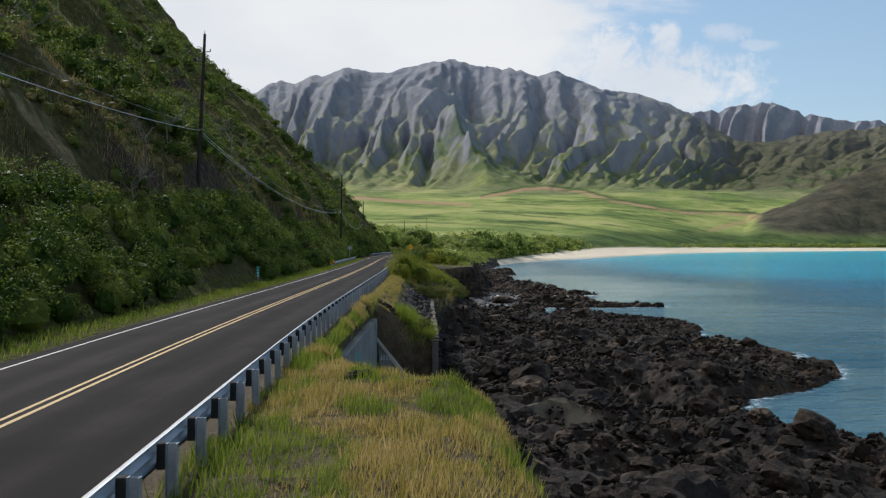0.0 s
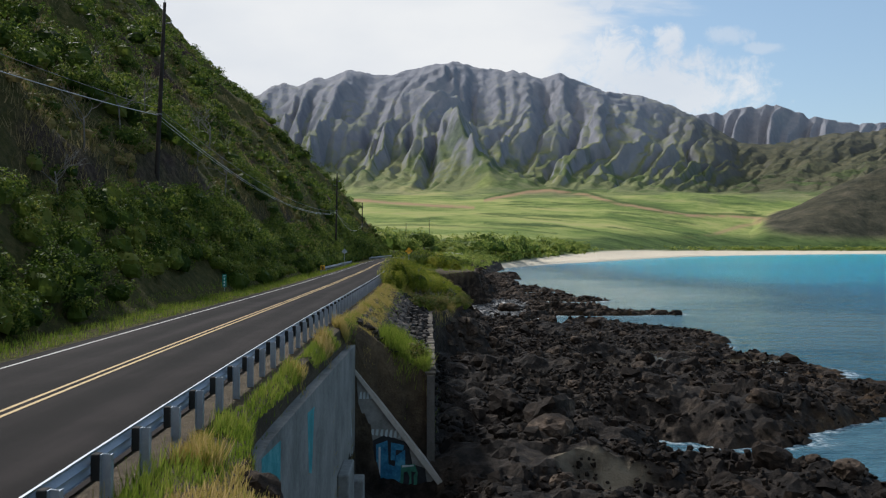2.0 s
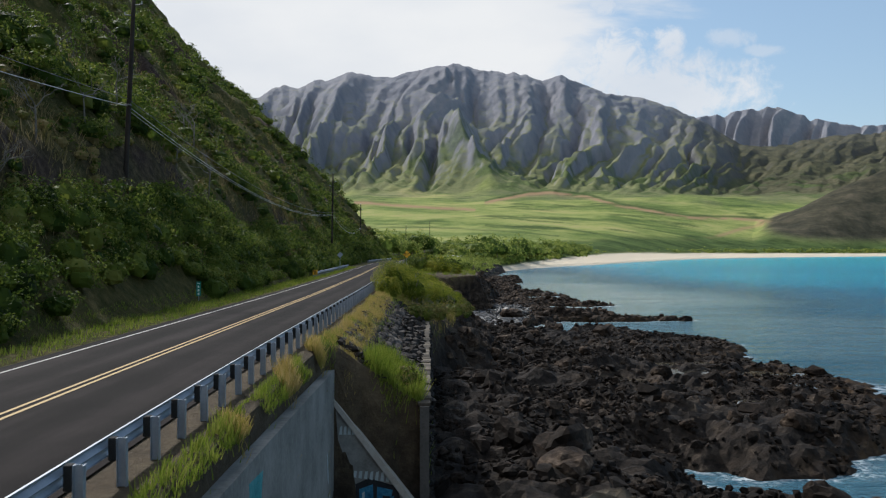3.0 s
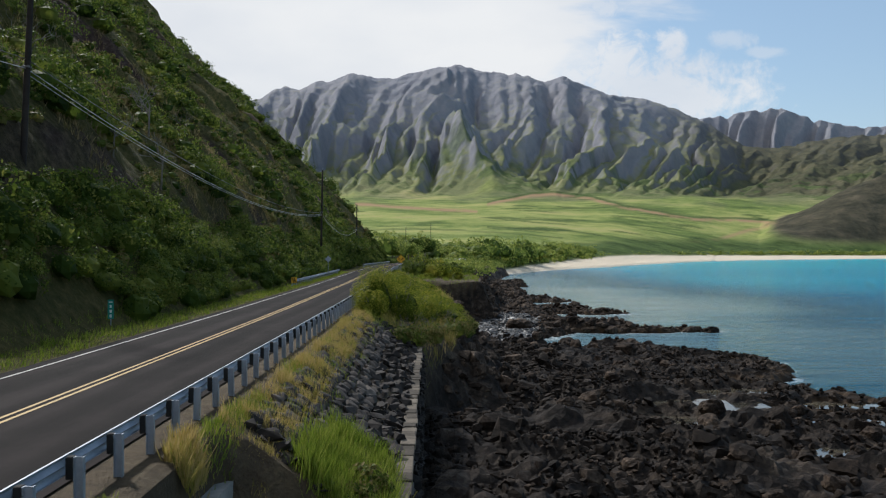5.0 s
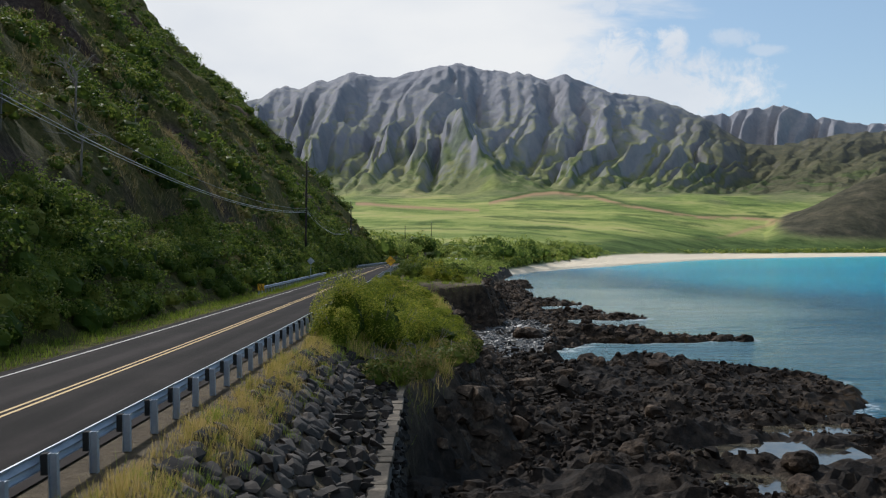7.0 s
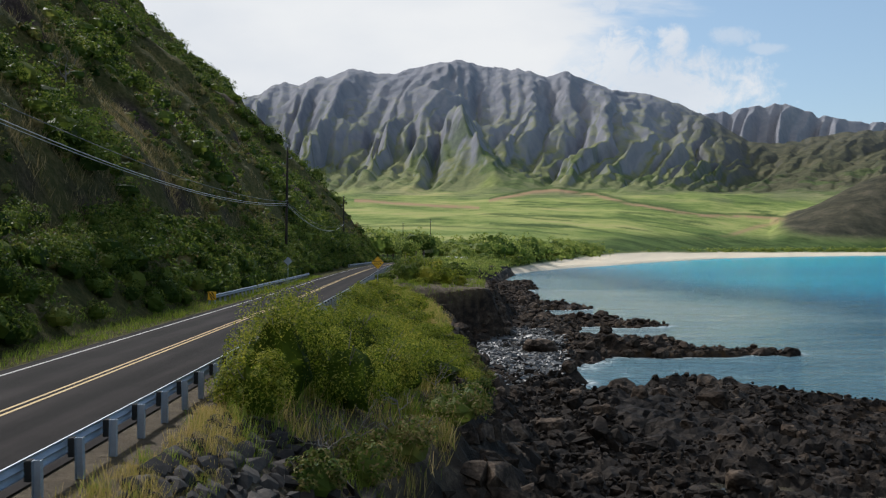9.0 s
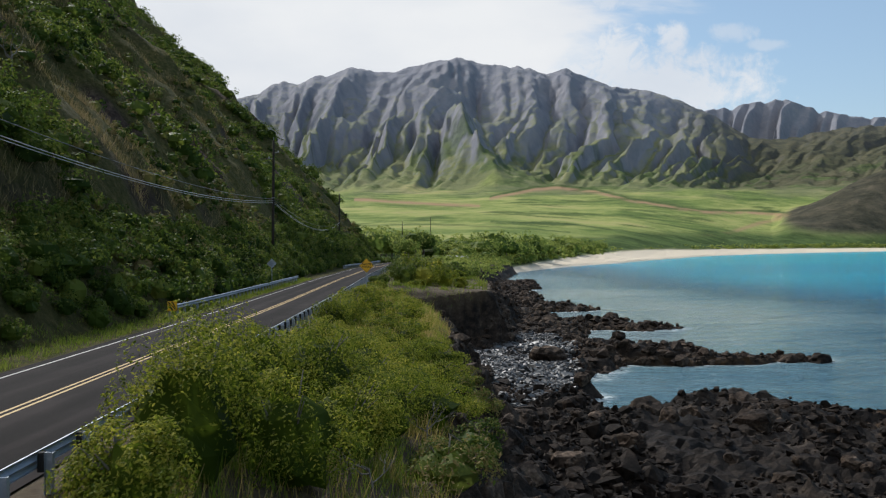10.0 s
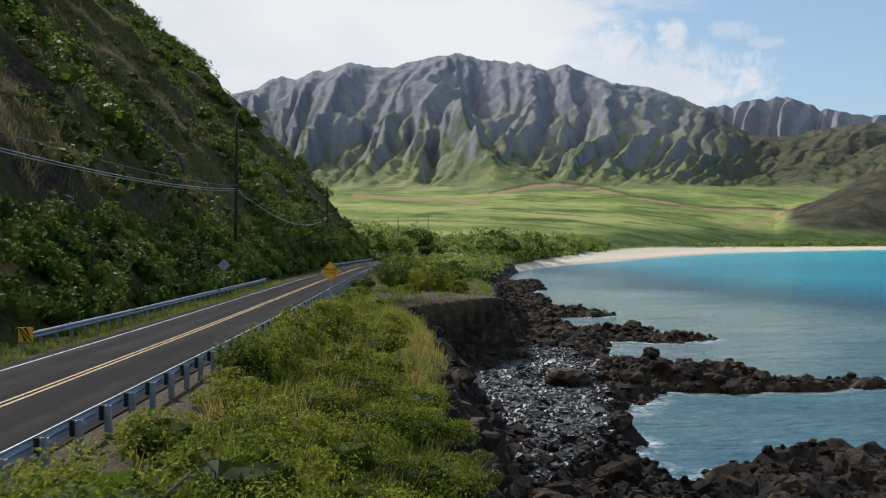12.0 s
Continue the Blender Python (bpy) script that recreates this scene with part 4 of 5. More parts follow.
def prism(points, axis, a, b):
    """A plate with a polygon outline, from a to b along an axis (0: x, 1: y)."""
    bm = bmesh.new()
    put = (lambda p, v: (v, p[0], p[1])) if axis == 0 else (lambda p, v: (p[0], v, p[1]))
    lo, hi = [bm.verts.new(put(p, a)) for p in points], [bm.verts.new(put(p, b)) for p in points]
    bm.faces.new(lo)
    bm.faces.new(hi[::-1])
    for k in range(len(points)):
        q = (k + 1) % len(points)
        bm.faces.new((lo[k], hi[k], hi[q], lo[q]))
    bmesh.ops.recalc_face_normals(bm, faces=bm.faces)
    return bm


abutment = tagged(new("wall_abutment"), "stained grey concrete retaining wall with sprayed paint", "retaining wall", kind="structure")
part("long_wall", prism([(37.2, -8.6), (37.2, -0.75), (39, -0.66), (50, -0.86), (63.6, -1.16), (63.9, -1.16), (63.9, -8.6)], 0, -1.35, -1.0), CONCRETE, abutment)
part("wing_wall", prism([(-1.0, -8.6), (-1.0, -2.6), (3.3, -8.3), (3.3, -8.6)], 1, 63.6, 63.98), CONCRETE, abutment)
part("coping", prism([(-1.0, -2.6), (-1.0, -2.32), (3.75, -8.42), (3.45, -8.6), (3.28, -8.3)], 1, 63.48, 64.1), mottled("pale_concrete", [(0.3, (0.27, 0.25, 0.22)), (0.7, (0.5, 0.46, 0.41))], 0.8, 7, 0.9), abutment, "pale sloping coping")
part("ledge_block", box(bmesh.new(), -1.0, -0.55, 54.5, 57.2, -8.6, -5.2, 0.05), CONCRETE, abutment)
part("stair_block", box(bmesh.new(), -1.0, -0.2, 57.2, 58.4, -8.6, -6.1, 0.05), CONCRETE, abutment)


sign_back(-13.0, 195, 2.2)


def painted(points, depth, mat, name="painted_patch", axis=1, at=63.6):
    return part(name, prism(points, axis, at - depth, at - depth + 0.003) if axis == 1 else prism(points, axis, at + depth - 0.003, at + depth), mat, abutment)


painted([(-0.98, -8.1), (-0.98, -5.4), (-0.55, -5.0), (-0.2, -5.6), (-0.1, -8.1)], 0.004, PAINT_TEAL)
painted([(-0.05, -8.2), (-0.15, -5.75), (0.4, -5.5), (1.55, -5.85), (1.75, -6.9), (2.35, -7.1), (2.5, -8.2)], 0.004, PAINT_BLACK)
painted([(0.05, -8.05), (0.0, -5.95), (0.55, -5.75), (0.6, -6.9), (0.9, -7.0), (0.95, -6.5), (1.4, -6.2), (1.4, -7.2), (1.0, -8.0)], 0.008, PAINT_BLUE)
painted([(0.7, -6.7), (0.72, -5.85), (1.35, -5.98), (1.3, -6.25), (0.95, -6.2), (0.92, -6.72)], 0.008, PAINT_BLUE)
painted([(1.15, -8.05), (1.2, -6.95), (1.85, -6.9), (2.0, -7.3), (1.95, -8.1)], 0.012, PAINT_GREEN)
painted([(1.3, -7.95), (1.33, -7.3), (1.5, -7.25), (1.62, -7.55), (1.55, -7.95)], 0.016, PAINT_BLACK)
painted([(1.7, -7.9), (1.7, -7.25), (1.92, -7.3), (1.8, -7.45), (1.82, -7.85)], 0.016, PAINT_BLACK)
painted([(0.12, -6.1), (0.12, -7.7), (0.2, -7.75), (0.22, -6.05)], 0.012, PAINT_PALE)
painted([(1.25, -6.95), (1.25, -7.05), (1.8, -7.0), (1.8, -6.93)], 0.016, PAINT_PALE)
for k in range(7):
    x = -0.25 + 0.22 * k
    painted([(x, -5.45 - 0.03 * k), (x + 0.05, -5.2 - 0.02 * k), (x + 0.16, -5.22), (x + 0.13, -5.5 - 0.03 * k)], 0.008, PAINT_PALE, "letter_bar")
for k in range(4):
    x = -0.8 + 0.17 * k
    painted([(x, -3.75), (x + 0.03, -3.45), (x + 0.12, -3.4), (x + 0.12, -3.75)], 0.004, PAINT_PALE, "letter_bar")
for y, z, h in ((60.9, -3.9, 1.3), (61.6, -5.5, 1.4), (61.2, -7.0, 1.2)):
    painted([(y, z), (y + 0.35, z - h * 0.2), (y + 0.5, z - h), (y + 0.15, z - h * 0.8)], 0.006, PAINT_PALE, "painted_patch", 0, -1.0)
painted([(37.9, -0.8), (40.5, -0.95), (40.2, -4.5), (38.0, -4.5)], 0.004, PAINT_TEAL, "painted_patch", 0, -1.0)
painted([(45.5, -1.2), (47.2, -1.3), (46.5, -3.2), (45.8, -3.0)], 0.004, PAINT_TEAL, "painted_patch", 0, -1.0)


# ---- loose geometry builders ----
def hull(seed, n=11, flat=0.8, boxy=0.55):
    r = random.Random(seed)
    bm = bmesh.new()
    for _ in range(n):
        v = Vector((r.gauss(0, 1), r.gauss(0, 1), r.gauss(0, 1))).normalized()
        m = max(abs(v.x), abs(v.y), abs(v.z))
        v = v.lerp(v / m, boxy) * r.uniform(0.85, 1.1)
        bm.verts.new((v.x * 0.5, v.y * 0.5, v.z * 0.5 * flat))
    out = bmesh.ops.convex_hull(bm, input=bm.verts)
    bmesh.ops.delete(bm, geom=[g for g in out["geom_interior"] if isinstance(g, bmesh.types.BMVert)], context="VERTS")
    bmesh.ops.triangulate(bm, faces=bm.faces)
    return bm


def hull_arrays(seed, n=9, flat=0.8):
    bm = hull(seed, n, flat, 0.15)
    bm.verts.index_update()
    out = np.array([v.co[:] for v in bm.verts]), np.array([[v.index for v in f.verts] for f in bm.faces])
    bm.free()
    return out


def joined_rocks(name, places, sizes, mat, seed, flat=0.7, n=9):
    kinds = [hull_arrays(seed + k, n, flat) for k in range(8)]
    rs = np.random.RandomState(seed)
    V, F, off = [], [], 0
    for p, s in zip(places, sizes):
        v, f = kinds[rs.randint(8)]
        a = rs.rand() * 6.283
        c, d = math.cos(a), math.sin(a)
        q = v * s * (0.75 + 0.5 * rs.rand(3))
        V.append(np.stack([q[:, 0] * c - q[:, 1] * d, q[:, 0] * d + q[:, 1] * c, q[:, 2]], 1) + p)
        F.append(f + off)
        off += len(v)
    return link_mesh(name, np.concatenate(V), np.concatenate(F), mat)


def rough_rock(seed):
    bm = bmesh.new()
    bmesh.ops.create_icosphere(bm, subdivisions=3, radius=0.5)
    o = Vector((seed * 3.7, seed * 1.3, 0))
    for v in bm.verts:
        n = noise.fractal(v.co * 2.4 + o, 0.8, 2.1, 5) * 0.3 + abs(noise.noise(v.co * 5 + o)) * 0.2
        m = max(abs(v.co.x), abs(v.co.y), abs(v.co.z))
        v.co = v.co.lerp(v.co * 0.45 / m, 0.4) * (1 + n)
    return bm


# ---- boulders on the shore ----
rs = np.random.RandomState(11)
ROCKS = [mesh_of("boulder", rough_rock(k + 1), BOULDER) for k in range(7)]


def boulder(x, y, size, sink=0.25, z=None, label="black lava boulder on the rock shelf"):
    ob = tagged(new("boulder", ROCKS[rs.randint(7)]), label, "boulder", "boulders on the shore")
    g = ground_z(x, y) if z is None else z
    ob.matrix_basis = Matrix.LocRotScale((x, y, g + size * (0.4 - sink)), Euler((rs.uniform(-0.4, 0.4), rs.uniform(-0.4, 0.4), rs.uniform(0, 6.3))),
                                         (size * rs.uniform(0.9, 1.4), size * rs.uniform(0.8, 1.2), size * rs.uniform(0.65, 1.0)))
    return ob


boulder(9.6, 72.5, 3.0, 0.2, label="large brown-black boulder standing on the rock shelf")
boulder(7.2, 73.5, 1.8)
boulder(9.2, 69.5, 1.9)
boulder(-0.4, 33.6, 1.0, 0.5, label="dark rock half buried in the grass bank")
boulder(0.2, 29.4, 0.7, 0.55, label="dark rock half buried in the grass bank")
boulder(1.9, 28.2, 0.4, 0.35, label="dark rock half buried in the grass bank")
boulder(50.5, 201.5, 2.6, 0.4, label="black rock standing in the shallow water")
boulder(47.5, 202.5, 2.6, 0.35)
for x, y, size in ((20, 157.5, 2.2), (23.5, 158, 1.8), (29, 163.5, 2.3), (33, 165.5, 2.0)):
    boulder(x, y, size, 0.45, label="large black lava block at the edge of the rock shelf")
boulder(18, 199, 3.4, 0.3, label="large brown-black boulder standing on the rock shelf")
count = 0
while count < 210:
    y = rs.uniform(40, 215)
    x = rs.uniform(4, 34) if rs.rand() < 0.75 else rs.uniform(4, 46)
    z = ground_z(x, y)
    if z > -6.0 or z < SEA - 0.3 or x < np.interp(y, KY, X3) + 0.8 or cove(x, y) > 0.4:
        continue
    boulder(x, y, float(np.clip(rs.lognormal(-0.35, 0.42), 0.4, 2.2)), 0.3, z)
    count += 1

# broken rock faces of the cliffs
px, py = rs.uniform(3, 24, 12000), rs.uniform(108, 330, 12000)
x2, x3 = np.interp(py, KY, X2), np.interp(py, KY, X3)
ok = (px > x2 + 0.6) & (px < x3 + 1.2)
pz = coast_height(px, py)[0]
tagged(joined_rocks("cliff_rocks", np.stack([px, py, pz - 0.1], 1)[ok], rs.lognormal(-0.35, 0.45, len(px))[ok], BOULDER, 70, 0.8, 14), "broken black rock of the low cliffs", "cliff rock", kind="stuff")

# jagged rocks on the islets and reefs
px, py = rs.uniform(14, 56, 16000), rs.uniform(190, 420, 16000)
pz = coast_height(px, py)[0]
ok = (pz > SEA - 0.35) & (pz < SEA + 2.2) & (cove(px, py) < 0.3) & (px > np.interp(py, KY, X3))
tagged(joined_rocks("reef_rocks", np.stack([px, py, pz], 1)[ok], rs.lognormal(-0.3, 0.5, len(px))[ok], BOULDER, 75, 0.8, 13), "jagged black rocks of the low reefs", "reef rock", kind="stuff")

# rubble at the foot of the bank, and the pebble cove
px = np.concatenate([rs.uniform(3.2, 19, 9000), rs.uniform(3.5, 44, 14000)])
py = np.concatenate([rs.uniform(50, 178, 9000), rs.uniform(35, 168, 14000)])
pz = coast_height(px, py)[0]
ok = (pz < -6.2) & (pz > SEA) & (px > np.interp(py, KY, X3) + 0.2) & (fbm(px / 6, py / 6, 3, 33) > -0.25)
rubble = joined_rocks("rubble", np.stack([px, py, pz + 0.05], 1)[ok], rs.lognormal(-1.15, 0.55, len(px))[ok], BOULDER, 20, 0.8, 12)
tagged(rubble, "dark broken lava rubble on the shore", "rubble", kind="stuff")
a, q = rs.uniform(0, 6.283, 13000), np.sqrt(rs.rand(13000))
py = 190 + 34 * q * np.sin(a)
px = 9.5 + 0.16 * (py - 165) + 7.0 * q * np.cos(a)
pz = coast_height(px, py)[0]
ok = (pz > SEA - 0.25) & (px > np.interp(py, KY, X3) + 0.3)
pebbles = joined_rocks("pebbles", np.stack([px, py, pz + 0.05], 1)[ok], rs.lognormal(-1.1, 0.45, 13000)[ok], PEBBLE, 40)
tagged(pebbles, "grey rounded cobbles in a small cove", "pebbles", kind="stuff")


# ---- plants ----
def leaf_quads(rs, centres, outward, size, slim=0.5, up=0.3):
    """Small folded leaves at the centres, facing roughly outward."""
    n = len(centres)
    nrm = outward + rs.normal(0, 0.55, (n, 3)) + np.array([0, 0, up])
    nrm /= np.linalg.norm(nrm, axis=1, keepdims=True) + 1e-9
    t = np.cross(nrm, rs.normal(0, 1, (n, 3)))
    t /= np.linalg.norm(t, axis=1, keepdims=True) + 1e-9
    b = np.cross(nrm, t)
    size = np.broadcast_to(size, (n,)) * rs.uniform(0.65, 1.35, n)
    L, W = (t * size[:, None]), (b * size[:, None] * slim)
    droop = np.array([0, 0, -0.12]) * size[:, None]
    V = np.stack([centres - L * 0.5, centres + W * 0.5 - L * 0.05, centres + L * 0.5 + droop, centres - W * 0.5 - L * 0.05], 1)
    return V.reshape(-1, 3)


def shrub_cloud(rs, centre, radii, clumps, per, size, slim=0.5, low=-0.25):
    """Leaf positions gathered into clumps over a lumpy dome."""
    d = rs.normal(0, 1, (clumps, 3))
    d[:, 2] = np.abs(d[:, 2]) + low
    d /= np.linalg.norm(d, axis=1, keepdims=True)
    reach = rs.uniform(0.55, 1.05, (clumps, 1))
    c = d * reach
    pos = np.repeat(c, per, 0) + rs.normal(0, 1, (clumps * per, 3)) * np.array([0.13, 0.13, 0.09])
    out = np.repeat(d, per, 0)
    return leaf_quads(rs, centre + pos * np.asarray(radii), out, size, slim)


def lumpy_crown(rs, centre, radii, lumps, per, size, slim=0.5, low=-0.15, lump=0.42):
    """Leaves over the outside of rounded lumps that make up one uneven crown."""
    d = rs.normal(0, 1, (lumps, 3))
    d[:, 2] = np.abs(d[:, 2]) + low
    d /= np.linalg.norm(d, axis=1, keepdims=True)
    c = d * rs.uniform(0.45, 0.8, (lumps, 1))
    r = rs.uniform(0.6, 1.15, (lumps, 1)) * lump
    e = rs.normal(0, 1, (lumps * per, 3)) + np.repeat(d, per, 0) * 0.7 + np.array([0, 0, 0.35])
    e /= np.linalg.norm(e, axis=1, keepdims=True)
    pos = np.repeat(c, per, 0) + e * np.repeat(r, per, 0) * rs.uniform(0.75, 1.08, (lumps * per, 1))
    return leaf_quads(rs, centre + pos * np.asarray(radii), e, size, slim)


def core(rs, centre, radii, rings=4, sides=7):
    th = np.linspace(0.12, 0.75, rings)[:, None] * math.pi
    ph = np.linspace(0, 2 * math.pi, sides, endpoint=False)[None]
    r = rs.uniform(0.62, 0.9, (rings, sides))
    P = np.stack([np.sin(th) * np.cos(ph) * r, np.sin(th) * np.sin(ph) * r, np.cos(th) * r * np.ones_like(ph)], -1) * np.asarray(radii) + centre
    k = np.arange(rings * sides).reshape(rings, sides)
    F = np.stack([k[:-1], np.roll(k[:-1], -1, 1), np.roll(k[1:], -1, 1), k[1:]], -1).reshape(-1, 4)
    return P.reshape(-1, 3), F, k[0]


class Heap:
    def __init__(self):
        self.v, self.f, self.n = [], [], 0

    def quads(self, V):
        self.v.append(V)
        self.f.append(np.arange(len(V)).reshape(-1, 4) + self.n)
        self.n += len(V)

    def mesh(self, V, F):
        self.v.append(V)
        self.f.append(F + self.n)
        self.n += len(V)

    def link(self, name, mat, parent=None):
        return link_mesh(name, np.concatenate(self.v), np.concatenate(self.f), mat, parent)


def hz(u, y):
    return hill_height(np.atleast_1d(np.asarray(u, float)), np.atleast_1d(np.asarray(y, float)))


def hillside_scrub():
    rs = np.random.RandomState(3)
    heap, low, lush, inner = Heap(), Heap(), Heap(), Heap()
    n = 17000
    y = 20 + 470 * rs.rand(n) ** 0.9
    v = rs.rand(n) ** 1.25 * np.clip(0.50 * y + 40, 40, 190)
    u = 9.5 + v
    x = mid(y) - u
    bare = hill_bare(u, y)
    dens = fbm(u / 18, y / 22, 3, 77) + 0.3 * fbm(u / 5, y / 5, 2, 78)
    seen = (x / np.maximum(y - 4, 8) > -0.62) & (y < 385 + 0.75 * v)
    z = hz(u, y)
    # thickets of broad low trees
    for k in np.nonzero(seen & (bare < 0.35) & (dens > 0.02))[0][:2300]:
        near = y[k] < 190 and v[k] < 80
        r = rs.uniform(1.5, 3.0) * (1.0 if near else 1.25)
        radii = (r, r, r * rs.uniform(0.55, 0.8))
        c = np.array([x[k], y[k], z[k] + r * 0.35])
        P, F, _ = core(rs, c, np.array(radii) * 0.62)
        inner.mesh(P, F)
        lush.quads(lumpy_crown(rs, c, radii, 10, 30 if near else 15, 0.28 if near else 0.52))
    # small shrubs between them
    for k in np.nonzero(seen & (bare < 0.7) & (dens > -0.42) & (dens < 0.2))[0][:4200]:
        near = y[k] < 150 and v[k] < 60
        r = rs.uniform(0.45, 1.15) * (1.0 if near else 1.35)
        radii = (r, r, r * rs.uniform(0.6, 0.95))
        c = np.array([x[k], y[k], z[k] + r * 0.2])
        P, F, _ = core(rs, c, np.array(radii) * 0.7)
        low.mesh(P, F)
        heap.quads(lumpy_crown(rs, c, radii, 6, 16 if near else 8, 0.22 if near else 0.46))
    tagged(heap.link("hillside_scrub", SCRUB), "dull green scrub over the steep hillside", "scrub", kind="stuff")
    tagged(low.link("scrub_undergrowth", SCRUB), "dark undergrowth beneath the hillside scrub", "undergrowth", kind="stuff")
    tagged(lush.link("hillside_thicket", LEAF), "rounded green thickets of low trees on the hillside", "thicket", kind="stuff")
    tagged(inner.link("thicket_undergrowth", LEAF), "dark inner growth of the hillside thickets", "undergrowth", kind="stuff")


hillside_scrub()


def roadside_hedge():
    rs = np.random.RandomState(5)
    heap, low = Heap(), Heap()
    for k in range(1200):
        y = 22 + 400 * rs.rand() ** 1.15
        u = rs.uniform(6.8, 12.5)
        if 70 < y < 95 and u < 8.3:
            continue
        r = rs.uniform(0.8, 1.6)
        z = float(hz(u, y)[0])
        h = r * rs.uniform(0.8, 1.15)
        c = np.array([float(mid(y)) - u, y, z + 0.25 * h + (0.35 if u < 10 else 0.1)])
        P, F, _ = core(rs, c, (r * 0.7, r * 0.7, h * 0.7), 5, 9)
        low.mesh(P, F)
        near = y < 150
        heap.quads(lumpy_crown(rs, c, (r, r, h), 12 if near else 9, 26 if near else 11, 0.17 if near else 0.34))
    tagged(heap.link("roadside_hedge", LEAF), "thick dark green bushes along the inland verge", "bushes", kind="stuff")
    tagged(low.link("hedge_undergrowth", LEAF), "dark inner growth of the roadside bushes", "undergrowth", kind="stuff")


roadside_hedge()


def blades(rs, x, y, z, height, width, lean=0.35):
    """Grass blades as slim upright triangles, given as quads with a narrow tip."""
    n = len(x)
    a = rs.uniform(0, 6.283, n)
    h = height * rs.uniform(0.5, 1.3, n)
    w = width * rs.uniform(0.6, 1.3, n)
    root = np.stack([x, y, z - 0.03], 1)
    side = np.stack([np.cos(a), np.sin(a), 0 * a], 1) * w[:, None] * 0.5
    b = rs.uniform(0, 6.283, n)
    l = h * lean * rs.uniform(0.2, 1.6, n)
    tip = root + np.stack([np.cos(b) * l + 0.08 * h, np.sin(b) * l - 0.06 * h, h], 1)
    return np.stack([root - side, root + side, tip + side * 0.25, tip - side * 0.25], 1).reshape(-1, 3)


def grass_patch(name, label, mat, n, xr, yr, height, width, seed, keep=None, clump=0.0, where=coast_height):
    rs = np.random.RandomState(seed)
    if clump:
        m = max(n // 45, 1)
        cx, cy = rs.uniform(*xr, m), rs.uniform(*yr, m)
        pick = rs.randint(0, m, n)
        x, y = cx[pick] + rs.normal(0, clump, n), cy[pick] + rs.normal(0, clump, n)
    else:
        x, y = rs.uniform(*xr, n), rs.uniform(*yr, n)
    z, soil, _ = where(x, y)
    ok = soil > 0.3
    if keep is not None:
        ok &= keep(x, y)
    tall = height * np.clip(1 + 1.3 * fbm(x / 0.9, y / 0.9, 3, seed), 0.25, 2.4)
    V = blades(rs, x[ok], y[ok], z[ok], tall[ok], width)
    ob = link_mesh(name, V, np.arange(len(V)).reshape(-1, 4), mat)
    tagged(ob, label, "grass", kind="stuff")
    return ob


def verge(x, y):
    u = mid(y) - x
    return hill_height(u, y), np.ones_like(x), None


bank = lambda x, y: (x > -1.75 + 0.35 * fbm(y / 1.5, x, 3, 8)) & (x < np.interp(y, KY, X2) + 0.5)
green = lambda x, y: fbm(x / 1.6, y / 2.2, 3, 17) + 0.35 * (x < -0.7) > 0.12
grass_patch("dry_grass", "golden dry grass on the bank above the shore", GRASS, 80000, (-1.9, 5.8), (4, 38), 0.2, 0.022, 1, lambda x, y: bank(x, y) & ~green(x, y))
grass_patch("green_grass", "fresh green grass on the bank", GREEN_GRASS, 46000, (-1.9, 4.8), (4, 38), 0.24, 0.022, 2, lambda x, y: bank(x, y) & green(x, y))
grass_patch("dry_grass", "golden dry grass between guardrail and wall", GRASS, 34000, (-1.9, -0.95), (33, 66), 0.32, 0.024, 3, lambda x, y: bank(x, y) & ~green(x, y))
grass_patch("green_grass", "green grass overhanging the concrete wall", GREEN_GRASS, 8000, (-1.7, -1.0), (34, 68), 0.22, 0.024, 4, lambda x, y: bank(x, y) & (fbm(x, y / 3, 2, 5) > -0.15))
grass_patch("dry_grass", "golden grass tufts along the guardrail", GRASS, 24000, (-1.5, -0.2), (64, 112), 0.3, 0.014, 6, bank, 0.13)
grass_patch("green_grass", "green grass tufts along the guardrail", GREEN_GRASS, 5000, (-1.5, 0.3), (66, 116), 0.32, 0.016, 7, bank, 0.14)
grass_patch("green_grass", "green weeds at the foot of the stone slope", GREEN_GRASS, 9000, (0.4, 2.4), (64.5, 71), 0.5, 0.03, 8, bank, 0.2)
grass_patch("dry_grass", "dry grass on the seaward slope", GRASS, 30000, (-1.2, 8.6), (106, 200), 0.55, 0.03, 9, lambda x, y: (x > -1.0) & (x < np.interp(y, KY, X2) + 1.6), 0.35)
grass_patch("green_grass", "rank green grass on the seaward slope", GREEN_GRASS, 30000, (-1.2, 8.6), (104, 212), 0.5, 0.03, 14, lambda x, y: (x > -1.0) & (x < np.interp(y, KY, X2) + 1.6), 0.4)
grass_patch("green_grass", "green grass on the headland", GREEN_GRASS, 14000, (-3, 15), (176, 320), 0.5, 0.07, 10, lambda x, y: (x > np.interp(y, KY, X0)) & (x < np.interp(y, KY, X2)), 0.6)
grass_patch("verge_grass", "green grass on the inland verge", GREEN_GRASS, 42000, (-15.8, -10.5), (24, 230), 0.23, 0.04, 12, lambda x, y: (mid(y) - x > 4.35 + 0.25 * fbm(y / 2, x, 2, 3)) & (mid(y) - x < 7.6), 0, verge)


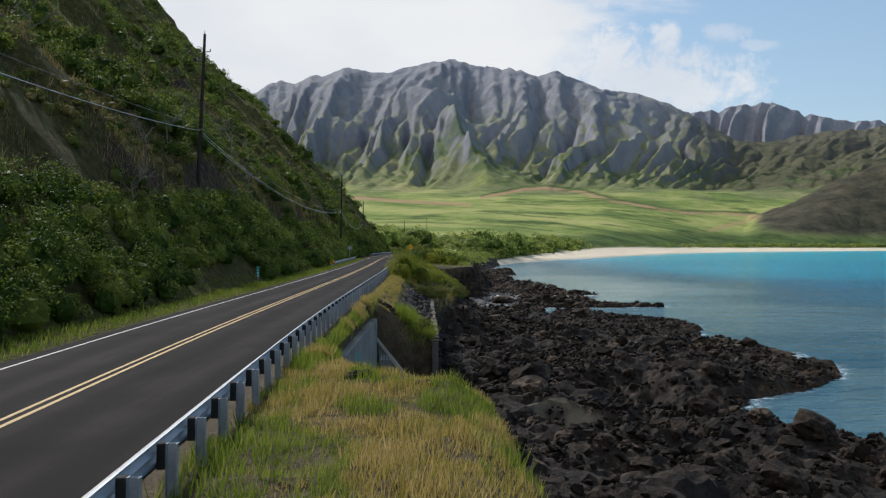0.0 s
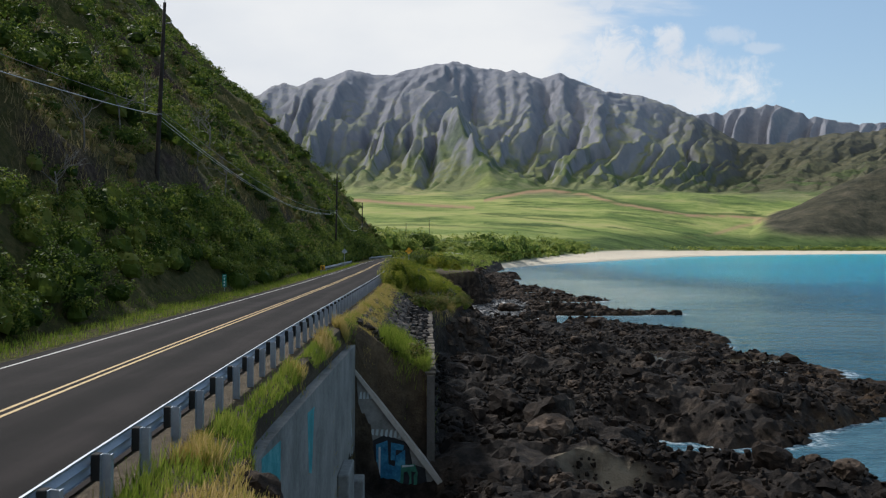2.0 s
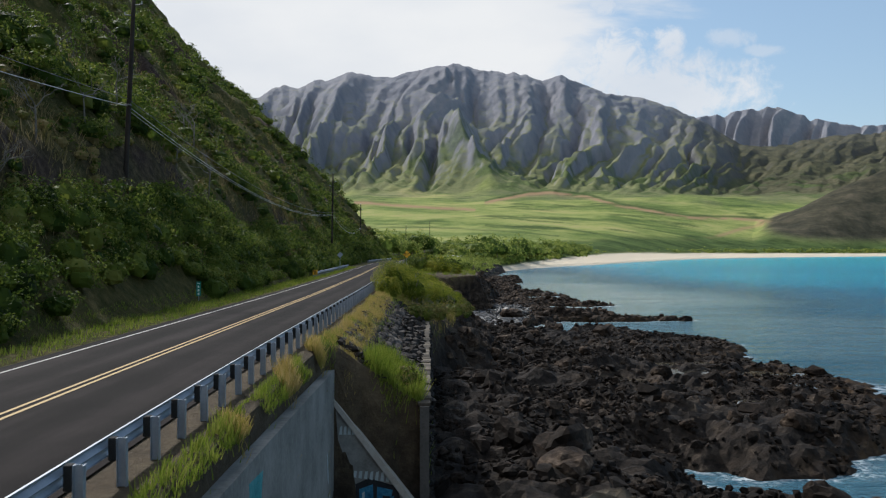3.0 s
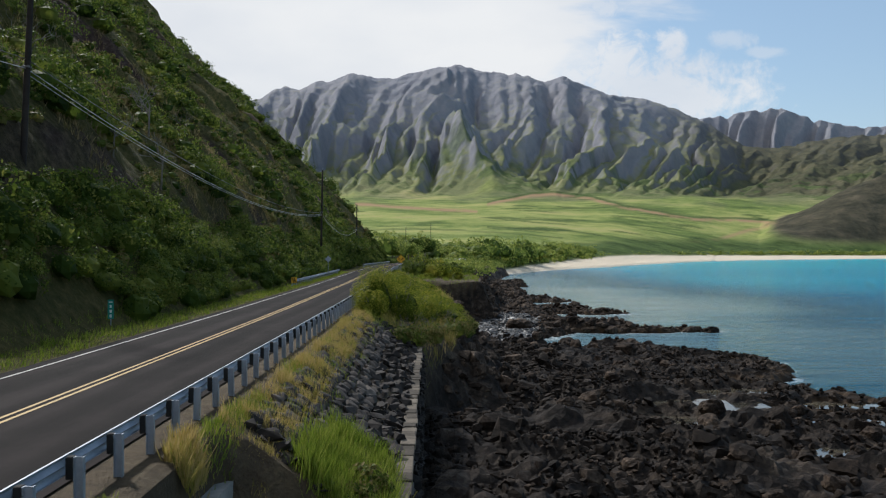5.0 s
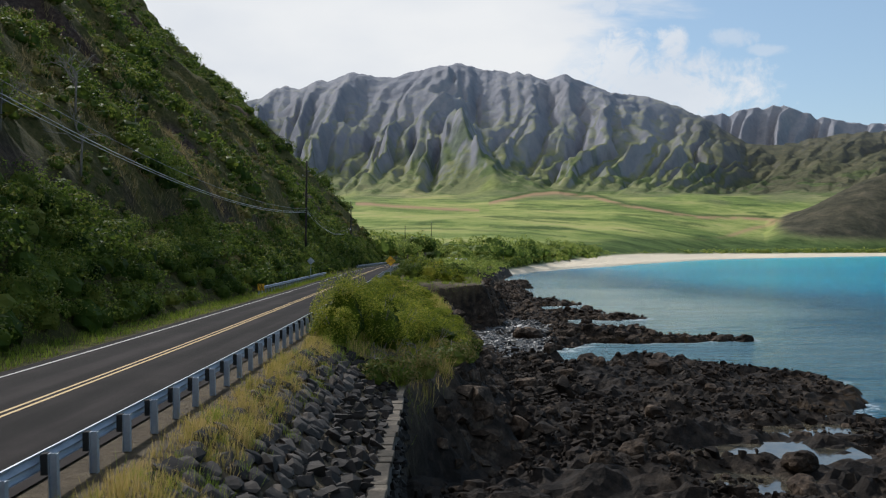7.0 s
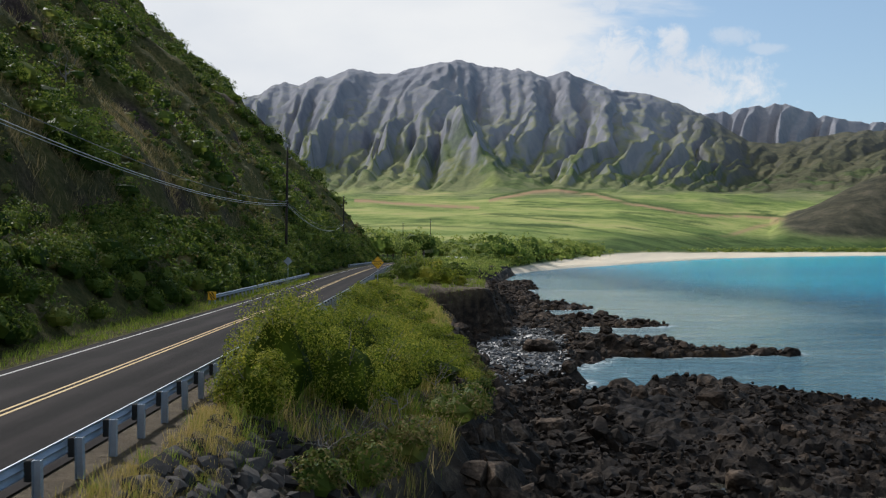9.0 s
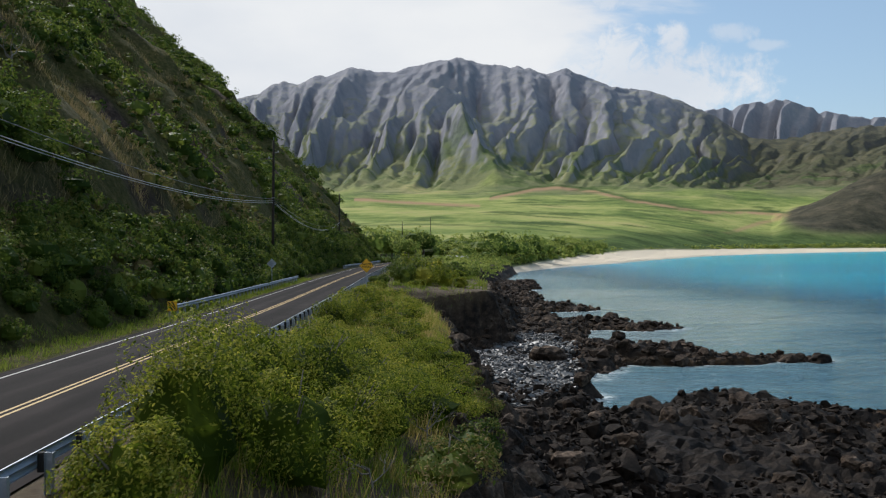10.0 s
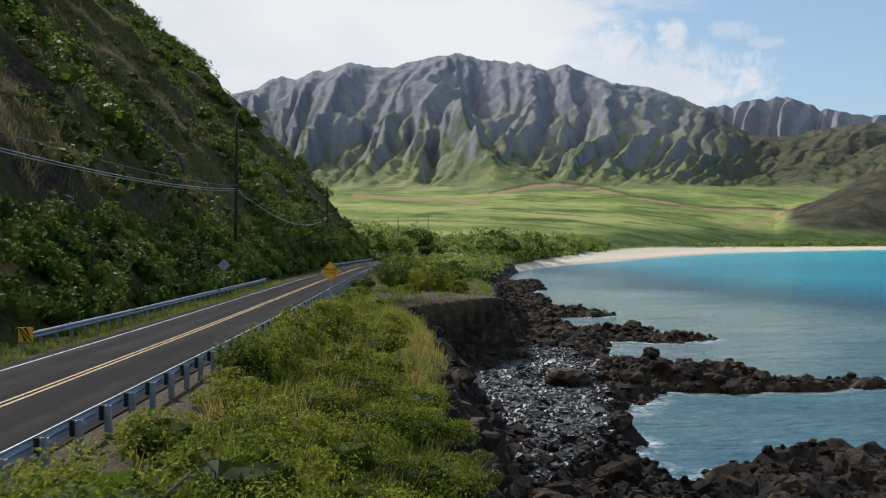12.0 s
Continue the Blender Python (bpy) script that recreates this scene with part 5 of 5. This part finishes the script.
# ---- seaward bushes ----
def bush(x, y, radius, height, leaves, size, mat, label, seed, slim=0.42):
    rs = np.random.RandomState(seed)
    g = ground_z(x, y)
    b = tagged(new("bush"), label, "bush", "bushes on the seaward bank")
    b.location = (x, y, g)
    for k in range(5):
        a = rs.uniform(0, 6.283)
        d = Vector((math.cos(a), math.sin(a), 0)) * radius * rs.uniform(0.3, 0.75)
        path = [(0.05 * d.x, 0.05 * d.y, -0.25), tuple(d * 0.4 + Vector((0, 0, height * 0.4))), tuple(d + Vector((0, 0, height * rs.uniform(0.65, 0.9))))]
        part("stem", tube(bmesh.new(), path, [0.05, 0.035, 0.012], 5), BARK, b)
    heap = Heap()
    lumps = 30 if leaves > 2000 else 16
    heap.quads(lumpy_crown(rs, np.array([0, 0, height * 0.3]), (radius, radius, height * 0.72), lumps, leaves // lumps, size, slim, -0.3, 0.36))
    P, F, _ = core(rs, np.array([0, 0, height * 0.28]), (radius * 0.75, radius * 0.75, height * 0.55), 5, 10)
    heap.mesh(P, F)
    heap.link("crown", mat, b)


BUSHES = [(-0.5, 106.5, 1.1, 1.9), (-0.4, 109.8, 1.6, 3.1), (-0.6, 113, 1.7, 3.4), (1.3, 112.5, 1.8, 2.9), (-0.3, 116.8, 1.7, 3.2), (-0.9, 121, 1.1, 1.9), (-0.8, 126.5, 0.9, 1.2), (-0.7, 132.5, 0.9, 1.1), (-0.5, 139, 1.0, 1.15), (-0.4, 144, 0.9, 1.0), (-0.2, 150, 1.0, 1.0), (-0.3, 155.5, 0.9, 0.9), (-0.4, 161, 0.8, 0.8), (-0.8, 169, 0.9, 0.9), (-1.2, 176, 0.9, 0.8), (-1.5, 189, 1.0, 0.9), (0.5, 193, 1.4, 1.0), (-1.9, 201, 1.1, 0.9), (2.2, 117, 1.8, 2.3), (0.9, 121.5, 1.8, 2.7), (3.0, 121.5, 1.9, 2.2),
          (0.3, 125.5, 1.5, 2.1), (2.2, 126, 1.9, 2.2), (4.3, 126.5, 1.8, 1.9), (1.4, 130.5, 1.6, 1.7), (3.4, 131, 1.8, 1.8), (5.2, 131.5, 1.5, 1.5), (0.9, 135.5, 1.3, 1.2), (2.7, 136, 1.6, 1.5), (4.6, 137, 1.6, 1.5),
          (1.8, 141, 1.4, 1.25), (3.6, 142, 1.6, 1.3), (5.0, 143.5, 1.4, 1.2), (1.2, 146.5, 1.2, 1.0), (2.9, 147.5, 1.4, 1.2), (4.6, 149.5, 1.4, 1.1), (1.5, 152.5, 1.1, 0.95), (3.2, 154, 1.3, 1.05), (1.0, 158, 1.1, 0.9),
          (2.6, 160, 1.2, 1.0), (0.9, 164.5, 1.0, 0.9), (2.2, 168, 1.2, 1.0), (0.4, 172, 1.0, 0.9), (2.4, 176, 1.3, 1.0), (0.2, 182, 1.2, 1.0)]
for k in range(12):
    BUSHES.append((-0.75 + 0.25 * math.sin(k * 2.3), 142.5 + 2.5 * k, 0.95, 1.75 + 0.3 * math.sin(k * 1.7)))
for k, (x, y, r, h) in enumerate(BUSHES):
    near = y < 152
    if y > 123 and x > 1.5:
        h *= 0.95
    r *= 1.3 if y > 123 else 1.1
    bush(x, y, r, h, 5200 if near else 2200, 0.1 if near else 0.15, LEAF_BRIGHT, "bright green feathery bush on the seaward bank", 100 + k)
for k, (x, y, r, h) in enumerate([(3.6, 110.5, 1.3, 1.5), (2.6, 106.5, 1.1, 1.5), (5.2, 118, 1.7, 1.7), (6.3, 124, 1.6, 1.5), (6.6, 134, 1.5, 1.4), (6.4, 141, 1.4, 1.2), (1.5, 103.5, 0.9, 1.1), (1.7, 66, 0.8, 0.9)]):
    bush(x, y, r, h, 1500, 0.16, SCRUB, "dull green scrubby bush on the steep bank", 200 + k)
for k, (x, y, r, h) in enumerate([(0.5, 226, 2.2, 3.4), (3.5, 228, 2.4, 4.0), (6.5, 230, 2.2, 2.8), (2.0, 233, 2.6, 4.4), (8.8, 227, 1.6, 1.5), (5.2, 237, 2.4, 3.2), (-0.5, 238, 2.6, 3.2), (2.6, 242, 2.8, 3.0), (0.6, 250, 3, 3.8), (5.5, 248, 2.6, 2.2), (4.0, 258, 3.2, 3.2), (8.5, 255, 2.6, 1.8), (9, 268, 3, 2.2), (6, 276, 3, 2.8), (1, 268, 3, 3.2), (-1, 285, 3, 3), (12, 280, 2.4, 1.8),
                                  (3, 300, 3.2, 3), (9, 305, 3, 2.5), (5, 330, 3.5, 3), (12, 345, 3, 2.6), (-2.2, 215, 1.6, 1.4), (2.5, 222, 1.6, 1.0)]):
    bush(x, y, r, h, 1700 if y < 240 else 900, 0.24 if y < 240 else 0.42, LEAF_BRIGHT if y < 262 and k % 3 else LEAF, "low green bush on the headland", 300 + k)


# bare twigs and dead trees
def dead_tree(x, y, z, height, seed, spread=0.5, label="bleached leafless tree on the hillside"):
    r = random.Random(seed)
    t = tagged(new("dead_tree"), label, "tree", "dead trees")
    t.location = (x, y, z)
    trunk, limbs = bmesh.new(), bmesh.new()
    top = Vector((r.uniform(-0.3, 0.3), r.uniform(-0.3, 0.3), height * 0.5))
    tube(trunk, [(0, 0, -0.5), tuple(top * 0.5), tuple(top)], [height * 0.017, height * 0.014, height * 0.011], 6)

    def grow(p, d, length, radius, depth):
        q = p + d * length
        bend = p + d * length * 0.5 + Vector((r.gauss(0, 1), r.gauss(0, 1), r.gauss(0, 1))) * length * 0.08
        tube(limbs, [tuple(p), tuple(bend), tuple(q)], [radius, radius * 0.8, radius * 0.55], 4, False)
        if depth:
            for _ in range(r.choice((2, 2, 3))):
                e = (d + Vector((r.gauss(0, spread), r.gauss(0, spread), r.gauss(0.1, spread * 0.7)))).normalized()
                grow(q, e, length * r.uniform(0.6, 0.85), radius * 0.6, depth - 1)

    for _ in range(4):
        e = Vector((r.gauss(0, 0.7), r.gauss(0, 0.7), r.uniform(0.4, 1))).normalized()
        grow(top * r.uniform(0.6, 1), e, height * 0.2, height * 0.011, 3)
    part("trunk", trunk, BARK, t, smooth=True)
    part("branchwork", limbs, BARK, t)


for k, (u, y, h) in enumerate([(14.4, 83.4, 4.5), (16.2, 96.6, 4.5), (14.5, 130, 6), (18.5, 140, 6.5), (15, 118, 4.5), (22, 150, 6), (26, 88, 5), (12.5, 74, 4), (28, 128, 6), (17.5, 108, 5), (24, 112, 5), (21, 165, 5), (30, 105, 5)]):
    dead_tree(float(mid(y)) - u, y, float(hz(u, y)[0]), h, 50 + k)
for k, (x, y) in enumerate([(1.6, 104.6), (2.2, 107.5), (3.4, 113.5), (4.6, 121)]):
    dead_tree(x, y, ground_z(x, y), 2.1, 80 + k, 0.35, "bare grey twiggy shrub at the end of the stone slope")


# ---- trees behind the bay ----
def valley_tree(x, y, z, height, seed):
    rs = np.random.RandomState(seed)
    t = tagged(new("tree"), "broad green tree in the belt behind the beach", "tree", "trees behind the bay")
    t.location = (x, y, z)
    bm = bmesh.new()
    tube(bm, [(0, 0, -1.5), (0.2, 0, height * 0.3), (0.3, 0.1, height * 0.6)], [0.35, 0.28, 0.15], 6)
    for k in range(4):
        a = k * 1.6 + rs.rand()
        tube(bm, [(0.2, 0, height * 0.3), (math.cos(a) * height * 0.28, math.sin(a) * height * 0.28, height * 0.65)], [0.2, 0.07], 5)
    part("trunk", bm, BARK, t)
    heap = Heap()
    r = height * rs.uniform(0.55, 0.8)
    heap.quads(lumpy_crown(rs, np.array([0, 0, height * 0.5]), (r, r, height * 0.48), 16, 26, height * 0.09, 0.6, -0.5))
    P, F, _ = core(rs, np.array([0, 0, height * 0.48]), (r * 0.8, r * 0.8, height * 0.42), 5, 9)
    heap.mesh(P, F)
    heap.link("crown", TREE_LEAF, t)


rs = np.random.RandomState(31)
for k in range(250):
    if k < 90:
        d = rs.uniform(340, 640)
        s = rs.uniform(-0.085, 0.018) - 0.02 * (d - 340) / 300
        h, z = rs.uniform(7, 13), -2 + (d - 340) * 0.012
        if abs(EYE[0] + s * d - float(mid(EYE[1] + d))) < 9:
            continue
    else:
        s = rs.uniform(-0.02, 0.175)
        d = float(shore_at(s) + np.interp(s, SHORE_S, SAND_W)) + rs.uniform(20, 190)
        h, z = rs.uniform(6, 11) + 7 * rs.rand() ** 3, -5.0
    valley_tree(EYE[0] + s * d, EYE[1] + d, z, h, 400 + k)


def shore_scrub():
    rs = np.random.RandomState(9)
    heap = Heap()
    for k in range(700):
        s = rs.uniform(0.08, 0.55)
        sh = float(shore_at(s) + np.interp(s, SHORE_S, SAND_W))
        d = sh + rs.uniform(10, 110)
        r = rs.uniform(2.2, 5.5)
        heap.quads(shrub_cloud(rs, np.array([EYE[0] + s * d, EYE[1] + d, -5.2 + 0.02 * (d - sh)]), (r * 1.5, r, r), 8, 7, 2.2, 0.6))
    tagged(heap.link("shore_scrub", TREE_LEAF), "belt of dark green scrub behind the beach", "scrub", kind="stuff")


shore_scrub()


def far_bank_scrub():
    rs = np.random.RandomState(19)
    heap = Heap()
    for k in range(420):
        y = rs.uniform(315, 720)
        a, b = float(np.interp(y, KY, X0)) + 2.5, float(np.interp(y, KY, X2)) + 2
        x = rs.uniform(a, b)
        r = rs.uniform(1.4, 3.2)
        g = ground_z(x, y)
        if math.hypot(x - 12, y - 465) < 12:
            continue
        heap.quads(shrub_cloud(rs, np.array([x, y, g + 0.2 * r]), (r, r, r * 0.75), 9, 8, 0.7, 0.6))
    tagged(heap.link("headland_scrub", TREE_LEAF), "low green scrub along the far shore road", "scrub", kind="stuff")


far_bank_scrub()


def hill_tufts():
    rs = np.random.RandomState(23)
    m = 3600
    cy, cu = 25 + 260 * rs.rand(m) ** 1.1, 11 + 42 * rs.rand(m) ** 1.3
    pick = rs.randint(0, m, 90000)
    y, u = cy[pick] + rs.normal(0, 0.45, len(pick)), cu[pick] + rs.normal(0, 0.45, len(pick))
    ok = fbm(u / 9, y / 9, 3, 57) > -0.05
    y, u = y[ok], u[ok]
    V = blades(rs, mid(y) - u, y, hill_height(u, y), 0.7, 0.06, 0.5)
    tagged(link_mesh("hillside_grass", V, np.arange(len(V)).reshape(-1, 4), HILL_GRASS), "tufts of dry grass on the steep hillside", "grass", kind="stuff")


hill_tufts()


# ---- parked cars at the far bend ----
GLASS = mottled("car_glass", [(0.3, (0.01, 0.012, 0.014)), (0.7, (0.02, 0.024, 0.028))], 1, 5, 0.08, 0.5)
TYRE = mottled("tyre_rubber", [(0.3, (0.015, 0.015, 0.015)), (0.7, (0.03, 0.03, 0.03))], 4, 30, 0.9)


def parked_car(x, y, z, turn, colour, label):
    paint = mottled("car_paint", [(0.3, tuple(c * 0.92 for c in colour)), (0.7, colour)], 0.8, 6, 0.3, 0.5, 0.02, 0.002)
    c = tagged(new("car"), label, "car", "parked cars")
    c.matrix_basis = pose(x, y, z, 0, 0, turn)
    body = [(-2.15, 0.35), (-2.2, 0.75), (-1.3, 0.92), (-0.75, 1.42), (0.95, 1.45), (1.75, 0.98), (2.15, 0.9), (2.2, 0.4)]
    part("body", prism([(a, b) for a, b in body], 1, -0.85, 0.85), paint, c)
    part("windows", prism([(-1.15, 0.95), (-0.68, 1.36), (0.9, 1.38), (1.5, 0.98)], 1, -0.858, 0.858), GLASS, c)
    for wx in (-1.35, 1.35):
        for wy in (-0.8, 0.8):
            wheel = part("wheel", tube(bmesh.new(), [(wx, wy - 0.1, 0.33), (wx, wy + 0.1, 0.33)], 0.33, 12), TYRE, c)


for k, (x, y, turn, colour, label) in enumerate([(10.5, 455, 70, (0.7, 0.7, 0.7), "white car parked by the far bend"), (14.5, 470, 65, (0.55, 0.57, 0.6), "silver car parked by the far bend"), (18, 486, 62, (0.65, 0.65, 0.66), "white car parked by the far bend"), (6.0, 446, 75, (0.1, 0.1, 0.12), "dark car parked by the far bend")]):
    parked_car(x, y, ground_z(x, y) + 0.02, turn, colour, label)


# ---- sea wall and stone slope, piece by piece ----
sea_wall = tagged(new("wall_sea"), "mortared dark stone sea wall with a pale worn coping", "sea wall", kind="structure")
part("wall_core", box(bmesh.new(), 2.44, 2.82, 64.0, 105.5, -8.6, -2.72), mottled("dark_mortar", [(0.3, (0.05, 0.047, 0.043)), (0.7, (0.12, 0.11, 0.1))], 1, 8, 0.95), sea_wall)
COPING = mottled("worn_coping", [(0.3, (0.03, 0.026, 0.02)), (0.5, (0.07, 0.058, 0.045)), (0.75, (0.19, 0.16, 0.125))], 1.0, 7, 0.9, 0.2, 0.5, 0.03, 0, 0.25)
r = random.Random(4)
y = 64.2
while y < 105:
    ln = r.uniform(0.7, 1.5)
    bm = box(bmesh.new(), 2.38 + r.uniform(-0.04, 0.03), 2.86 + r.uniform(-0.03, 0.06), y, y + ln - 0.03, -2.74, -2.56 + r.uniform(-0.04, 0.05), 0.025)
    part("coping_stone", bm, COPING, sea_wall)
    y += ln
STONES = [mesh_of("stone", hull(60 + k, 18, 0.75, 0.4), STONE) for k in range(8)]


def stone_piece(parent, x, y, z, m):
    ob = new("stone", STONES[r.randrange(8)])
    ob.parent = parent
    ob.matrix_basis = m


places, sizes = [], []
for k in range(420):
    places.append((2.86, 64 + 41.5 * r.random(), r.uniform(-7.6, -2.8)))
    sizes.append(r.uniform(0.3, 0.55))
tagged(joined_rocks("face_stones", np.array(places), np.array(sizes), STONE, 90, 0.8), kind="stuff").parent = sea_wall

slope = tagged(new("wall_stone_slope"), "sloping revetment of rough grey stones below the guardrail", "stone revetment", kind="structure")
rest_p, rest_s = [], []
made = 0
for row in range(9):
    f = (row + 0.5) / 9
    y = 64.8 + r.uniform(0, 0.5)
    while y < 106:
        ln = r.uniform(0.45, 0.95)
        x = -1.15 + 3.6 * f + r.uniform(-0.06, 0.06)
        yy = y + ln / 2
        z = ground_z(x, yy)
        if 66 < yy < 104 and made < 300 and not (yy > 97 and row > 4):
            m = Matrix.LocRotScale((x, yy, z + 0.05), Euler((r.uniform(-0.12, 0.12), radians(35) + r.uniform(-0.15, 0.15), r.uniform(-0.25, 0.25))), (r.uniform(0.5, 0.62), ln * 1.12, r.uniform(0.3, 0.5)))
            stone_piece(slope, x, yy, z, m)
            made += 1
        else:
            rest_p.append((x, yy, z + 0.05))
            rest_s.append(ln * 0.85)
        y += ln
for k in range(500):
    x, yy = r.uniform(-1.1, 2.35), r.uniform(64.6, 106)
    rest_p.append((x, yy, ground_z(x, yy) + 0.02))
    rest_s.append(r.uniform(0.2, 0.4))
tagged(joined_rocks("small_stones", np.array(rest_p), np.array(rest_s), STONE, 95, 0.7), kind="stuff").parent = slope
